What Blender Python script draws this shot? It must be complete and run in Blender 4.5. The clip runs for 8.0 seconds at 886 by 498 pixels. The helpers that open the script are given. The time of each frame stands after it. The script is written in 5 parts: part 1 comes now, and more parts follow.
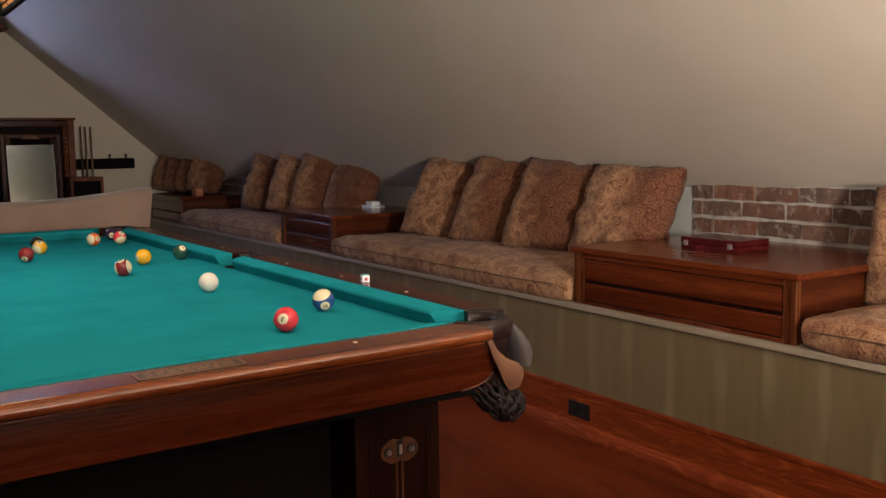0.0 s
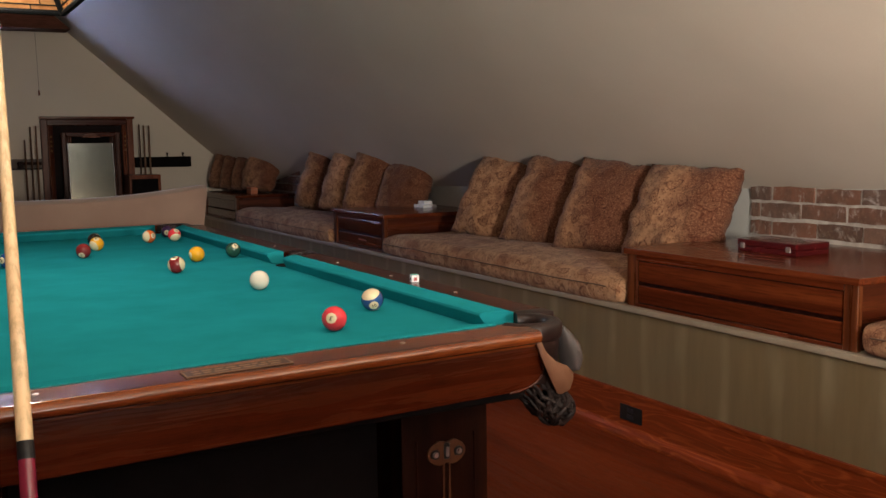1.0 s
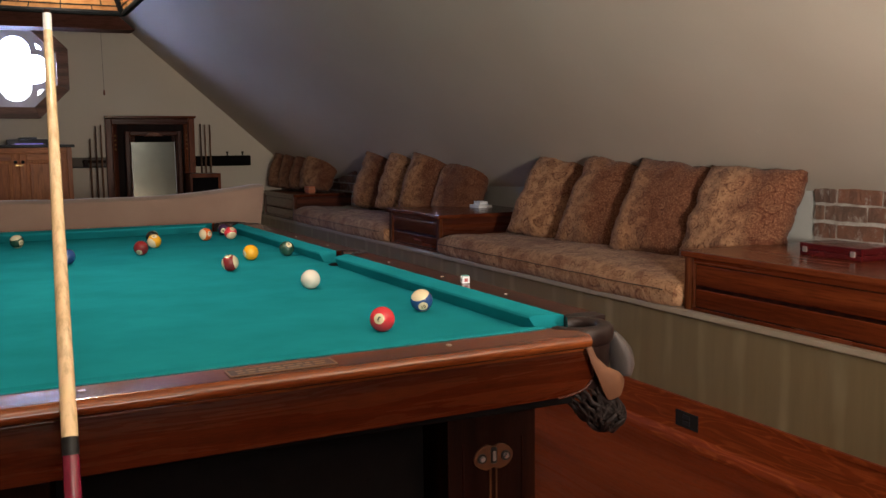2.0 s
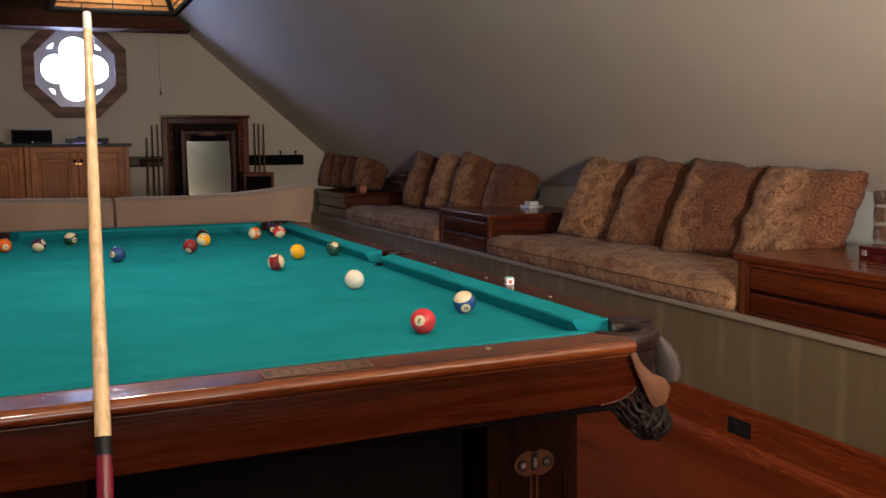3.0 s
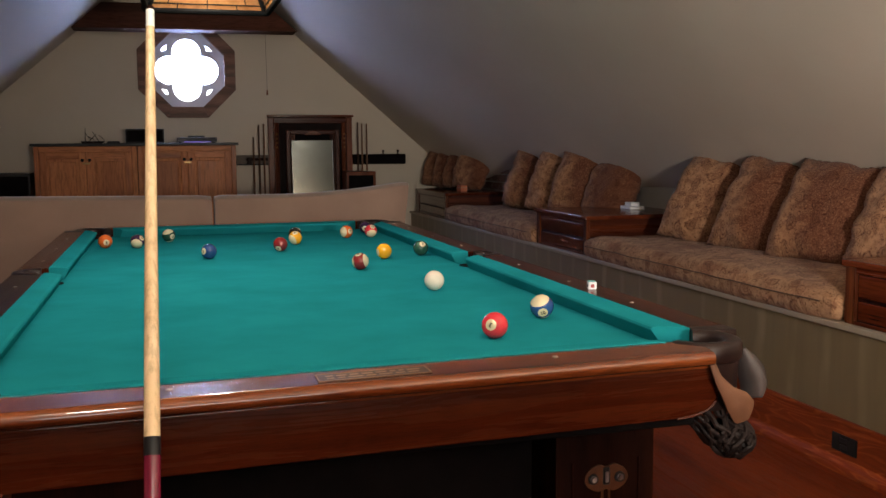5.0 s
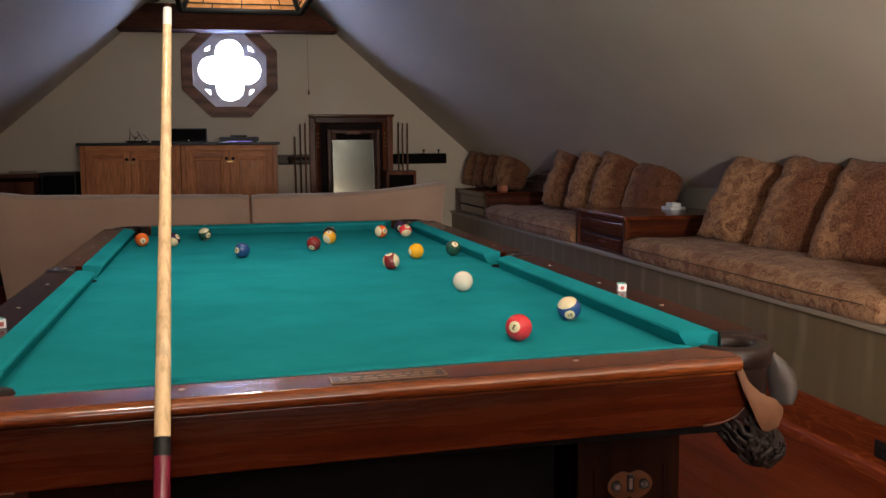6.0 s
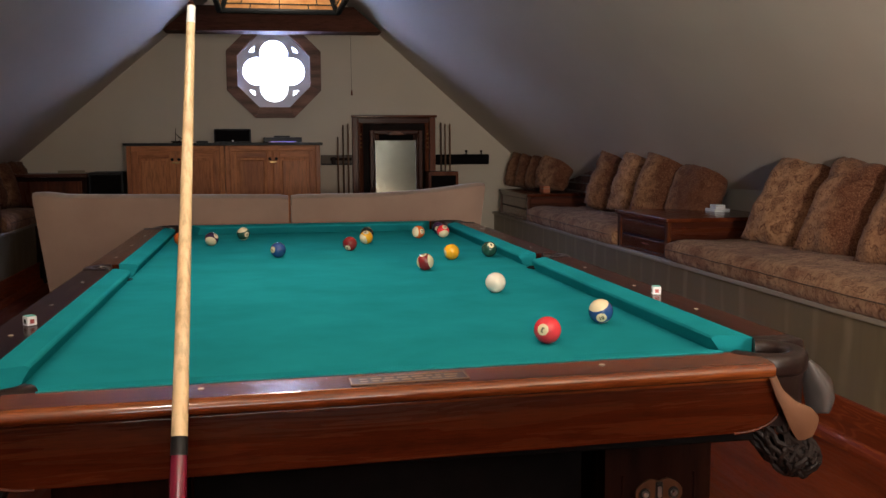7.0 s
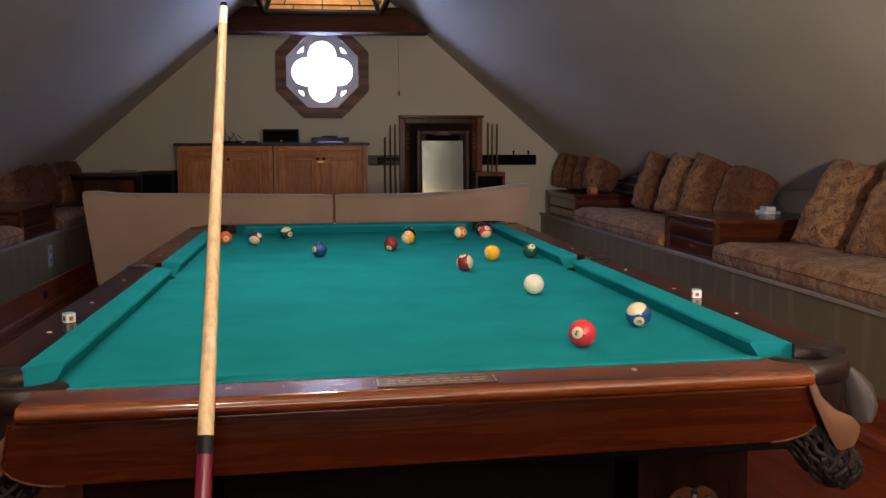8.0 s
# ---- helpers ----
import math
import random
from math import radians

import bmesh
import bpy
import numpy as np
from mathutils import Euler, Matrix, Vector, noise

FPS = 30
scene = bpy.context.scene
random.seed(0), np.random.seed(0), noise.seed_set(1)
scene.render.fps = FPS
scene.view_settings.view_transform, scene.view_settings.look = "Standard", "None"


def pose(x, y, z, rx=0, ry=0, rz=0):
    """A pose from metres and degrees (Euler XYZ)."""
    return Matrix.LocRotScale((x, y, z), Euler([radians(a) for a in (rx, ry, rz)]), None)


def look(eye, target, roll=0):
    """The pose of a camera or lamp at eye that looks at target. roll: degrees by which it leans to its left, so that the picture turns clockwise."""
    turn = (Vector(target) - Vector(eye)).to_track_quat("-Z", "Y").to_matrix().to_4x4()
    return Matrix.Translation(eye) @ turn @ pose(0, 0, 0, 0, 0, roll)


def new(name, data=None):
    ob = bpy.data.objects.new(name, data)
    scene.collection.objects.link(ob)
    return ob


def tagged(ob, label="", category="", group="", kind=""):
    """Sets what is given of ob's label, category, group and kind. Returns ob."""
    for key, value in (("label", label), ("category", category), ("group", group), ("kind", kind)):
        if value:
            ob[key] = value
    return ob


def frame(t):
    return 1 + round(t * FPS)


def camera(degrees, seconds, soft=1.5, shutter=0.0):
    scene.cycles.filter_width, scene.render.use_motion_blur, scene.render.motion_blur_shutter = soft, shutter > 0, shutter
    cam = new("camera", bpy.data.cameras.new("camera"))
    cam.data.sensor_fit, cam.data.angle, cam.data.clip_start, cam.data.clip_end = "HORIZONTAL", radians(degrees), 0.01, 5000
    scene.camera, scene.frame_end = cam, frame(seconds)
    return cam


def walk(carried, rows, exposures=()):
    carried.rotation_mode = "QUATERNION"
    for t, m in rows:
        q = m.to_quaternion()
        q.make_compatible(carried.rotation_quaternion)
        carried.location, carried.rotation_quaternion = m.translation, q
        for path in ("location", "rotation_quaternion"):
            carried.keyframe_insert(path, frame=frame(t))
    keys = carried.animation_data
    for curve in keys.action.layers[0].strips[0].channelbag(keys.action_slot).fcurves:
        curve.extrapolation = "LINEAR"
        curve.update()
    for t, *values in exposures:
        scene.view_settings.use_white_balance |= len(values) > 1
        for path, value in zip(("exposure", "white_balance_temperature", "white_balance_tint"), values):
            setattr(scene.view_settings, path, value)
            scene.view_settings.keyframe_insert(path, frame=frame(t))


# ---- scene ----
cam = camera(49.9, 8.0)
PATH = [
    (0, (-0.501, -1.66, 1.16), (0.57, 0.014, 0.939), -1.0),
    (0.5, (-0.495, -1.652, 1.159), (0.53, 0.051, 0.938), -0.9),
    (1, (-0.483, -1.645, 1.159), (0.493, 0.086, 0.939), -0.8),
    (1.5, (-0.468, -1.638, 1.158), (0.454, 0.123, 0.939), -0.7),
    (3, (-0.414, -1.61, 1.157), (0.351, 0.225, 0.939), -0.5),
    (3.5, (-0.39, -1.599, 1.155), (0.323, 0.257, 0.937), -0.5),
    (4, (-0.368, -1.587, 1.154), (0.287, 0.29, 0.936), -0.4),
    (4.5, (-0.344, -1.581, 1.154), (0.256, 0.314, 0.937), -0.4),
    (6, (-0.265, -1.56, 1.152), (0.193, 0.375, 0.935), -0.4),
    (6.5, (-0.244, -1.551, 1.15), (0.17, 0.394, 0.935), -0.3),
    (7, (-0.223, -1.543, 1.148), (0.141, 0.412, 0.934), -0.3),
    (7.5, (-0.205, -1.539, 1.15), (0.109, 0.425, 0.936), -0.3),
    (8, (-0.188, -1.534, 1.148), (0.073, 0.438, 0.935), -0.2),
]
walk(cam, [(t, look(eye, target, roll)) for t, eye, target, roll in PATH])

# ---- world, sun-less interior light, exposure ----
world = bpy.data.worlds.new("sky")
scene.world = world
world.use_nodes = True
wn = world.node_tree.nodes
sky = wn.new("ShaderNodeTexSky")
sky.sky_type, sky.sun_disc = "NISHITA", False
sky.sun_elevation, sky.sun_rotation = radians(35), radians(200)
world.node_tree.links.new(sky.outputs[0], wn["Background"].inputs[0])
wn["Background"].inputs[1].default_value = 0.1


def area_lamp(name, m, sx, sy, watts, colour):
    d = bpy.data.lights.new(name, "AREA")
    d.shape, d.size, d.size_y, d.energy, d.color = "RECTANGLE", sx, sy, watts, colour
    ob = new(name, d)
    ob.matrix_world = m
    return ob


def bulb_lamp(name, at, watts, colour, radius=0.04):
    d = bpy.data.lights.new(name, "POINT")
    d.energy, d.color, d.shadow_soft_size = watts, colour, radius
    ob = new(name, d)
    ob.location = at
    return ob


# daylight through the octagon window and the pendant's bulbs; the other lamps are added fill, unseen
area_lamp("octagon_daylight", look((-0.118, 7.63, 2.04), (-0.118, 5.0, 0.75)), 0.80, 0.70, 105, (0.40, 0.53, 1.0))
# fill added from behind the camera, set in an unseen window
area_lamp("rear_window_daylight", look((0.05, -3.36, 1.82), (0.05, 0, 0.90)), 1.44, 0.66, 22, (1.0, 0.94, 0.86))
for by in (1.25, 1.6, 1.95):
    bulb_lamp("pendant_bulb", (-0.155, by, 1.80), 11.0, (1.0, 0.95, 0.86))
# fill spot added behind the camera, aimed at the right slope
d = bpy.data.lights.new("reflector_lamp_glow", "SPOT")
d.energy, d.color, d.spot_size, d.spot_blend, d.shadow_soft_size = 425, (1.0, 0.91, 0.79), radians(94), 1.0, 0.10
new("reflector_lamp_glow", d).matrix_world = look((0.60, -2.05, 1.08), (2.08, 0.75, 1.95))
# fill bulb added under the ridge, out of view
bulb_lamp("ceiling_light_bulb", (-0.45, -1.0, 2.55), 38, (1.0, 0.91, 0.79), 0.09)
# more added fill, bounced off the ceiling
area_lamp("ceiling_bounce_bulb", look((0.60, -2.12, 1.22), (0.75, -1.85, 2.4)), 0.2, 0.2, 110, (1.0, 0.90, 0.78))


# ---- materials ----
class Mat:
    """A small node-material builder in object space."""

    def __init__(self, name, rough=0.5, metal=0.0, coat=0.0, sheen=0.0, spec=0.5):
        self.m = bpy.data.materials.new(name)
        self.m.use_nodes = True
        self.t = self.m.node_tree
        self.b = self.t.nodes["Principled BSDF"]
        self.b.inputs["Roughness"].default_value = rough
        self.b.inputs["Metallic"].default_value = metal
        self.b.inputs["Coat Weight"].default_value = coat
        self.b.inputs["Coat Roughness"].default_value = 0.12
        self.b.inputs["Sheen Weight"].default_value = sheen
        self.b.inputs["Specular IOR Level"].default_value = spec
        self.co = self.n("ShaderNodeTexCoord").outputs["Object"]

    def n(self, kind, **values):
        node = self.t.nodes.new(kind)
        for k, v in values.items():
            node.inputs[k.replace("_", " ")].default_value = v
        return node

    def link(self, a, b):
        self.t.links.new(a, b)

    def mapped(self, scale, rot=(0, 0, 0), co=None):
        mp = self.n("ShaderNodeMapping")
        mp.inputs["Scale"].default_value = scale
        mp.inputs["Rotation"].default_value = [radians(a) for a in rot]
        self.link(co or self.co, mp.inputs[0])
        return mp.outputs[0]

    def noise(self, co, scale, detail=4, rough=0.55, distort=0.0):
        nz = self.n("ShaderNodeTexNoise", Scale=scale, Detail=detail, Roughness=rough, Distortion=distort)
        self.link(co, nz.inputs["Vector"])
        return nz.outputs["Fac"]

    def ramp(self, fac, *stops):
        r = self.n("ShaderNodeValToRGB")
        while len(r.color_ramp.elements) < len(stops):
            r.color_ramp.elements.new(0.5)
        for e, (p, c) in zip(r.color_ramp.elements, stops):
            e.position, e.color = p, (*c, 1) if len(c) == 3 else (c[0], c[0], c[0], 1)
        self.link(fac, r.inputs[0])
        return r.outputs[0]

    def mix(self, fac, a, b, mode="MIX"):
        mx = self.t.nodes.new("ShaderNodeMix")
        mx.data_type, mx.blend_type = "RGBA", mode
        for sock, v in ((mx.inputs[0], fac), (mx.inputs[6], a), (mx.inputs[7], b)):
            if isinstance(v, (int, float)):
                sock.default_value = v
            elif isinstance(v, tuple):
                sock.default_value = (*v, 1)
            else:
                self.link(v, sock)
        return mx.outputs[2]

    def math(self, op, a, b=0.0):
        mt = self.t.nodes.new("ShaderNodeMath")
        mt.operation = op
        for sock, v in zip(mt.inputs, (a, b)):
            if isinstance(v, (int, float)):
                sock.default_value = v
            else:
                self.link(v, sock)
        return mt.outputs[0]

    def colour(self, c):
        if isinstance(c, tuple):
            self.b.inputs["Base Color"].default_value = (*c, 1)
        else:
            self.link(c, self.b.inputs["Base Color"])
        return self

    def roughness(self, fac, lo, hi):
        self.link(self.ramp(fac, (0.3, (lo,)), (0.7, (hi,))), self.b.inputs["Roughness"])
        return self

    def bump(self, h, strength=0.3, dist=0.002):
        bp = self.n("ShaderNodeBump", Strength=strength, Distance=dist)
        self.link(h, bp.inputs["Height"])
        self.link(bp.outputs[0], self.b.inputs["Normal"])
        return self


def plain(name, c1, c2, scale=6, rough=0.5, rough2=None, bump=0.15, bscale=120, **kw):
    """Paint, leather, plastic, plaster: two-scale mottling and a fine relief."""
    m = Mat(name, rough, **kw)
    big = m.noise(m.co, scale, 5)
    fine = m.noise(m.co, bscale, 3)
    m.colour(m.mix(m.math("MULTIPLY", fine, 0.25), m.ramp(big, (0.3, c1), (0.7, c2)), tuple(0.8 * v for v in c1)))
    m.roughness(big, rough, rough2 or min(1, rough + 0.12))
    if bump:
        m.bump(fine, bump, 0.001)
    return m.m


def wood(name, dark, mid, light, axis="y", rough=0.35, coat=0.0, figure=14, streak=0.07, spec=0.35, ring=0.45):
    """Varnished wood with grain along one axis."""
    m = Mat(name, rough, coat=coat, spec=spec)
    s = {"x": (streak, 1, 1), "y": (1, streak, 1), "z": (1, 1, streak)}[axis]
    info = m.n("ShaderNodeObjectInfo")
    off = m.t.nodes.new("ShaderNodeVectorMath")
    off.operation = "SCALE"
    off.inputs[0].default_value = (3.7, 5.1, 4.3)
    m.link(info.outputs["Random"], off.inputs["Scale"])
    add = m.t.nodes.new("ShaderNodeVectorMath")
    add.operation = "ADD"
    m.link(m.co, add.inputs[0])
    m.link(off.outputs[0], add.inputs[1])
    co = m.mapped(s, co=add.outputs[0])
    grain = m.noise(co, figure, 6, 0.6, 1.6)
    pores = m.noise(co, figure * 14, 3, 0.6)
    rings = m.t.nodes.new("ShaderNodeTexWave")
    rings.wave_type = "RINGS"
    for k, v in (("Scale", figure * 0.35), ("Distortion", 5.0), ("Detail", 3.0), ("Detail Scale", 1.2)):
        rings.inputs[k].default_value = v
    m.link(co, rings.inputs["Vector"])
    base = m.ramp(m.mix(ring, grain, rings.outputs["Fac"]), (0.25, dark), (0.5, mid), (0.8, light))
    col = m.mix(m.math("MULTIPLY", m.ramp(pores, (0.35, (1,)), (0.55, (0,))), 0.45), base, tuple(0.45 * v for v in dark))
    m.colour(col)
    m.roughness(grain, rough * 0.8, rough * 1.3)
    m.bump(pores, 0.12, 0.0006)
    return m.m


def paisley(name, ground, ground2, line, seed=0.0, flat="xz", band=0.0, bare_end=False):
    """Chenille with a worn paisley: teardrops turned at random, sprigs and specks, on a two-tone field that on pillows
    holds nap and side shading in its colour.
    """
    m = Mat(name, 0.95, sheen=0.06, spec=0.10)
    co = m.co
    sep = m.n("ShaderNodeSeparateXYZ")
    m.link(co, sep.inputs[0])
    x, y, z = sep.outputs[0], sep.outputs[1], sep.outputs[2]
    u, v = (x, z) if flat == "xz" else (y, m.math("ADD", x, z))
    uv = m.n("ShaderNodeCombineXYZ")
    m.link(m.math("ADD", u, seed * 0.37), uv.inputs[0])
    m.link(m.math("ADD", v, seed * 0.61), uv.inputs[1])
    warp = m.t.nodes.new("ShaderNodeTexNoise")
    warp.inputs["Scale"].default_value = 22.0
    warp.inputs["Detail"].default_value = 3.0
    m.link(uv.outputs[0], warp.inputs["Vector"])
    cw = m.mix(0.022, uv.outputs[0], warp.outputs["Color"], "ADD")

    def drops(scale, rand):
        """Per cell: distance in a tapering teardrop, and the cell's random colour."""
        vo = m.t.nodes.new("ShaderNodeTexVoronoi")
        vo.voronoi_dimensions = "2D"
        vo.inputs["Scale"].default_value = 1.0
        vo.inputs["Randomness"].default_value = rand
        p = m.mapped((scale, scale, 0), co=cw)
        m.link(p, vo.inputs["Vector"])
        d = m.t.nodes.new("ShaderNodeVectorMath")
        d.operation = "SUBTRACT"
        m.link(p, d.inputs[0])
        m.link(vo.outputs["Position"], d.inputs[1])
        cs = m.t.nodes.new("ShaderNodeSeparateColor")
        m.link(vo.outputs["Color"], cs.inputs[0])
        rot = m.t.nodes.new("ShaderNodeVectorRotate")
        rot.rotation_type = "Z_AXIS"
        m.link(d.outputs[0], rot.inputs["Vector"])
        m.link(m.math("MULTIPLY", cs.outputs[0], 6.283), rot.inputs["Angle"])
        ds = m.n("ShaderNodeSeparateXYZ")
        m.link(rot.outputs[0], ds.inputs[0])
        k = m.math("ADD", m.math("MULTIPLY", ds.outputs[1], 2.6), 1.9)
        xx = m.math("ADD", m.math("MULTIPLY", ds.outputs[0], k), m.math("MULTIPLY", m.math("MULTIPLY", ds.outputs[1], ds.outputs[1]), 0.9))
        r = m.math("SQRT", m.math("ADD", m.math("MULTIPLY", xx, xx), m.math("MULTIPLY", ds.outputs[1], ds.outputs[1])))
        return r, cs.outputs[1], cs.outputs[2]

    r1, g1, h1 = drops(9.5, 0.8)
    outline = m.ramp(r1, (0.30, (0,)), (0.345, (1,)), (0.375, (1,)), (0.42, (0,)))
    inner = m.ramp(r1, (0.15, (0,)), (0.185, (1,)), (0.20, (1,)), (0.24, (0,)))
    heart = m.ramp(r1, (0.06, (1,)), (0.11, (0,)))
    body = m.ramp(r1, (0.30, (1,)), (0.34, (0,)))
    r2, g2, h2 = drops(25.0, 0.95)
    leaf = m.ramp(r2, (0.20, (0,)), (0.27, (1,)), (0.33, (1,)), (0.40, (0,)))
    r3, g3, h3 = drops(58.0, 1.0)
    speck = m.math("MULTIPLY", m.ramp(r3, (0.18, (1,)), (0.36, (0,))), m.ramp(g3, (0.45, (0,)), (0.55, (1,))))
    wear = m.noise(co, 30, 6, 0.68)
    nap = m.noise(co, 6.0, 5, 0.6, 0.9)
    fuzz = m.noise(co, 130, 4, 0.7)
    # the broad field: tan on one side of the piece, red-brown on the other, nap and side shading put into the colour,
    # with a ragged border
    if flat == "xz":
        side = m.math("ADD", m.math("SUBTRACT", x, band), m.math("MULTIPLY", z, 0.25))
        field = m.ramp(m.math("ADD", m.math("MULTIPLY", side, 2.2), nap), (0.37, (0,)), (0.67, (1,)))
    else:
        field = m.ramp(nap, (0.44, (0,)), (0.62, (0.9,)))
    if bare_end:
        ends = m.math("ADD", m.math("MULTIPLY", y, 2.5), m.math("MULTIPLY", m.noise(co, 14, 4), 0.5))
        field = m.math("MULTIPLY", field, m.ramp(m.math("ADD", ends, 2.6), (0.36, (0,)), (0.62, (1,))))
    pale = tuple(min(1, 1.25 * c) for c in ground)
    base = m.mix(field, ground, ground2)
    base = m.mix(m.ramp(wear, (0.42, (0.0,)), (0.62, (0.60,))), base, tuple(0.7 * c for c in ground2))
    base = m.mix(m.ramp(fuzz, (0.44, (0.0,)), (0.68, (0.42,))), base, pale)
    show = m.ramp(m.noise(co, 46, 4, 0.6), (0.36, (0.40,)), (0.58, (1.0,)))
    col = m.mix(m.math("MULTIPLY", body, m.ramp(g1, (0.35, (0.0,)), (0.75, (0.35,)))), base, tuple(0.75 * c for c in ground2))
    col = m.mix(m.math("MULTIPLY", body, m.ramp(h1, (0.55, (0.0,)), (0.85, (0.14,)))), col, pale)
    col = m.mix(m.math("MULTIPLY", m.math("MULTIPLY", leaf, m.ramp(g2, (0.35, (0,)), (0.5, (0.6,)))), show), col, line)
    col = m.mix(m.math("MULTIPLY", m.math("MAXIMUM", m.math("MULTIPLY", outline, 0.70), m.math("MAXIMUM", m.math("MULTIPLY", inner, 0.6), m.math("MULTIPLY", heart, 0.5))), show), col, line)
    col = m.mix(m.math("MULTIPLY", speck, m.math("MULTIPLY", show, 0.75)), col, tuple(0.8 * c for c in line))
    m.colour(col)
    m.bump(m.math("ADD", m.math("MULTIPLY", fuzz, 0.6), m.math("ADD", m.math("MULTIPLY", outline, -0.3), m.math("MULTIPLY", wear, 0.9))), 0.7, 0.003)
    return m.m


MAHOGANY_X = wood("mahogany_x", (0.036, 0.0056, 0.0018), (0.058, 0.0094, 0.0029), (0.084, 0.0155, 0.0046), "x", 0.26, 0.12, 34, 0.035, spec=0.14, ring=0.12)
MAHOGANY_Y = wood("mahogany_y", (0.036, 0.0056, 0.0018), (0.058, 0.0094, 0.0029), (0.084, 0.0155, 0.0046), "y", 0.26, 0.12, 34, 0.035, spec=0.14, ring=0.12)
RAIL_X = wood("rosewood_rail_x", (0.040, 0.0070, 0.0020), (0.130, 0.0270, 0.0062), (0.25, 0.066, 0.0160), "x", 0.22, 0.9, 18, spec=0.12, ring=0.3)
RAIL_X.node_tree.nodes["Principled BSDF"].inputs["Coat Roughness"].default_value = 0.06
# same rosewood as RAIL_X in a much darker tone, for the side rails
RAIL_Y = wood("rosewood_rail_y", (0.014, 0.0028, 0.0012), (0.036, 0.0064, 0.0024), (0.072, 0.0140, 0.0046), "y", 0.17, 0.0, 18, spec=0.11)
# dark wood, lowered until the parts under the table read near black
DARK_WOOD = wood("near_black_wood", (0.0055, 0.0011, 0.0005), (0.0115, 0.0024, 0.0010), (0.021, 0.0050, 0.0020), "z", 0.5, 0.0, spec=0.08)
CHEST_Y = wood("walnut_y", (0.050, 0.0086, 0.0028), (0.098, 0.0185, 0.0056), (0.160, 0.037, 0.0105), "y", 0.22, 0.25, 9, 0.05, ring=0.18)
CHEST_X = wood("walnut_x", (0.029, 0.0052, 0.0018), (0.072, 0.0138, 0.0044), (0.132, 0.032, 0.0092), "x", 0.28, 0.15, 14, 0.06, ring=0.3)
CHEST_Z = wood("walnut_z", (0.036, 0.0080, 0.0026), (0.092, 0.0220, 0.0066), (0.165, 0.050, 0.014), "z", 0.28, 0.15, 14, 0.06, ring=0.3)


def figured_board(name, ground, deep, line):
    """Flat-sawn red board: pale cathedral lines along y on a deep red ground."""
    m = Mat(name, 0.5, spec=0.1)
    long = m.mapped((1, 0.16, 1))
    hills = m.noise(long, 9, 2, 0.45, 0.5)
    arcs = m.ramp(m.math("SINE", m.math("MULTIPLY", hills, 95.0)), (0.35, (0,)), (0.95, (1,)))
    tone = m.noise(m.mapped((1, 0.1, 1)), 16, 5, 0.6, 0.8)
    fine = m.noise(m.mapped((1, 0.04, 1)), 240, 3, 0.6)
    base = m.ramp(tone, (0.3, deep), (0.7, ground))
    col = m.mix(m.math("MULTIPLY", arcs, m.ramp(tone, (0.35, (0.22,)), (0.65, (0.62,)))), base, line)
    m.colour(m.mix(m.ramp(fine, (0.40, (0.35,)), (0.55, (0,))), col, deep))
    m.roughness(tone, 0.48, 0.62)
    m.bump(fine, 0.12, 0.0006)
    return m.m


BASE_WOOD = figured_board("redwood_baseboard", (0.215, 0.0375, 0.0082), (0.118, 0.0185, 0.0041), (0.33, 0.078, 0.019))
FLOOR_WOOD = wood("red_oak_floor", (0.072, 0.0104, 0.0025), (0.112, 0.0176, 0.0041), (0.152, 0.0272, 0.0068), "y", 0.50, 0.0, 22, 0.10, spec=0.15)
CABINET_Z = wood("cherry_cabinet_z", (0.34, 0.112, 0.042), (0.56, 0.205, 0.078), (0.68, 0.28, 0.115), "z", 0.42, 0.0, 5, 0.12, spec=0.2, ring=0.22)
CABINET_X = wood("cherry_cabinet_x", (0.34, 0.112, 0.042), (0.56, 0.205, 0.078), (0.68, 0.28, 0.115), "x", 0.42, 0.0, 5, 0.12, spec=0.2, ring=0.22)
BEAM_WOOD = wood("beam_wood", (0.035, 0.013, 0.008), (0.075, 0.028, 0.017), (0.12, 0.045, 0.028), "x", 0.7, 0.0, 12, spec=0.1)
TRIM_WOOD = wood("window_trim_wood", (0.11, 0.050, 0.034), (0.185, 0.082, 0.056), (0.24, 0.112, 0.076), "x", 0.5, 0.0, 12)
MAPLE = wood("maple_shaft", (0.69, 0.47, 0.245), (0.75, 0.54, 0.31), (0.80, 0.61, 0.385), "z", 0.22, 0.4, 9, 0.012, ring=0.05)
CLOTH = plain("billiard_cloth", (0.0112, 0.206, 0.233), (0.0155, 0.262, 0.295), 5.0, 0.95, 1.0, 0.35, 900, spec=0.0)
LEATHER = plain("brown_pocket_leather", (0.012, 0.0058, 0.0050), (0.022, 0.0110, 0.0092), 18, 0.27, 0.38, 0.25, 260, spec=0.3)
SHINY_LEATHER = plain("shiny_leather", (0.045, 0.038, 0.037), (0.065, 0.055, 0.053), 18, 0.28, 0.36, 0.15, 260, spec=1.0, coat=0.5)
TAN_LEATHER = plain("tan_leather", (0.115, 0.045, 0.020), (0.160, 0.066, 0.031), 14, 0.55, 0.68, 0.3, 300)
NET = plain("net_leather", (0.010, 0.0052, 0.0045), (0.019, 0.0100, 0.0085), 20, 0.55, 0.7, 0.3, 300, spec=0.25)
CEILING_PAINT = plain("ceiling_paint", (0.51, 0.44, 0.365), (0.575, 0.50, 0.42), 1.7, 0.52, 0.70, 0.14, 160)
WALL_PAINT = plain("gable_paint", (0.585, 0.51, 0.41), (0.64, 0.56, 0.455), 1.2, 0.7, 0.8, 0.1, 200)
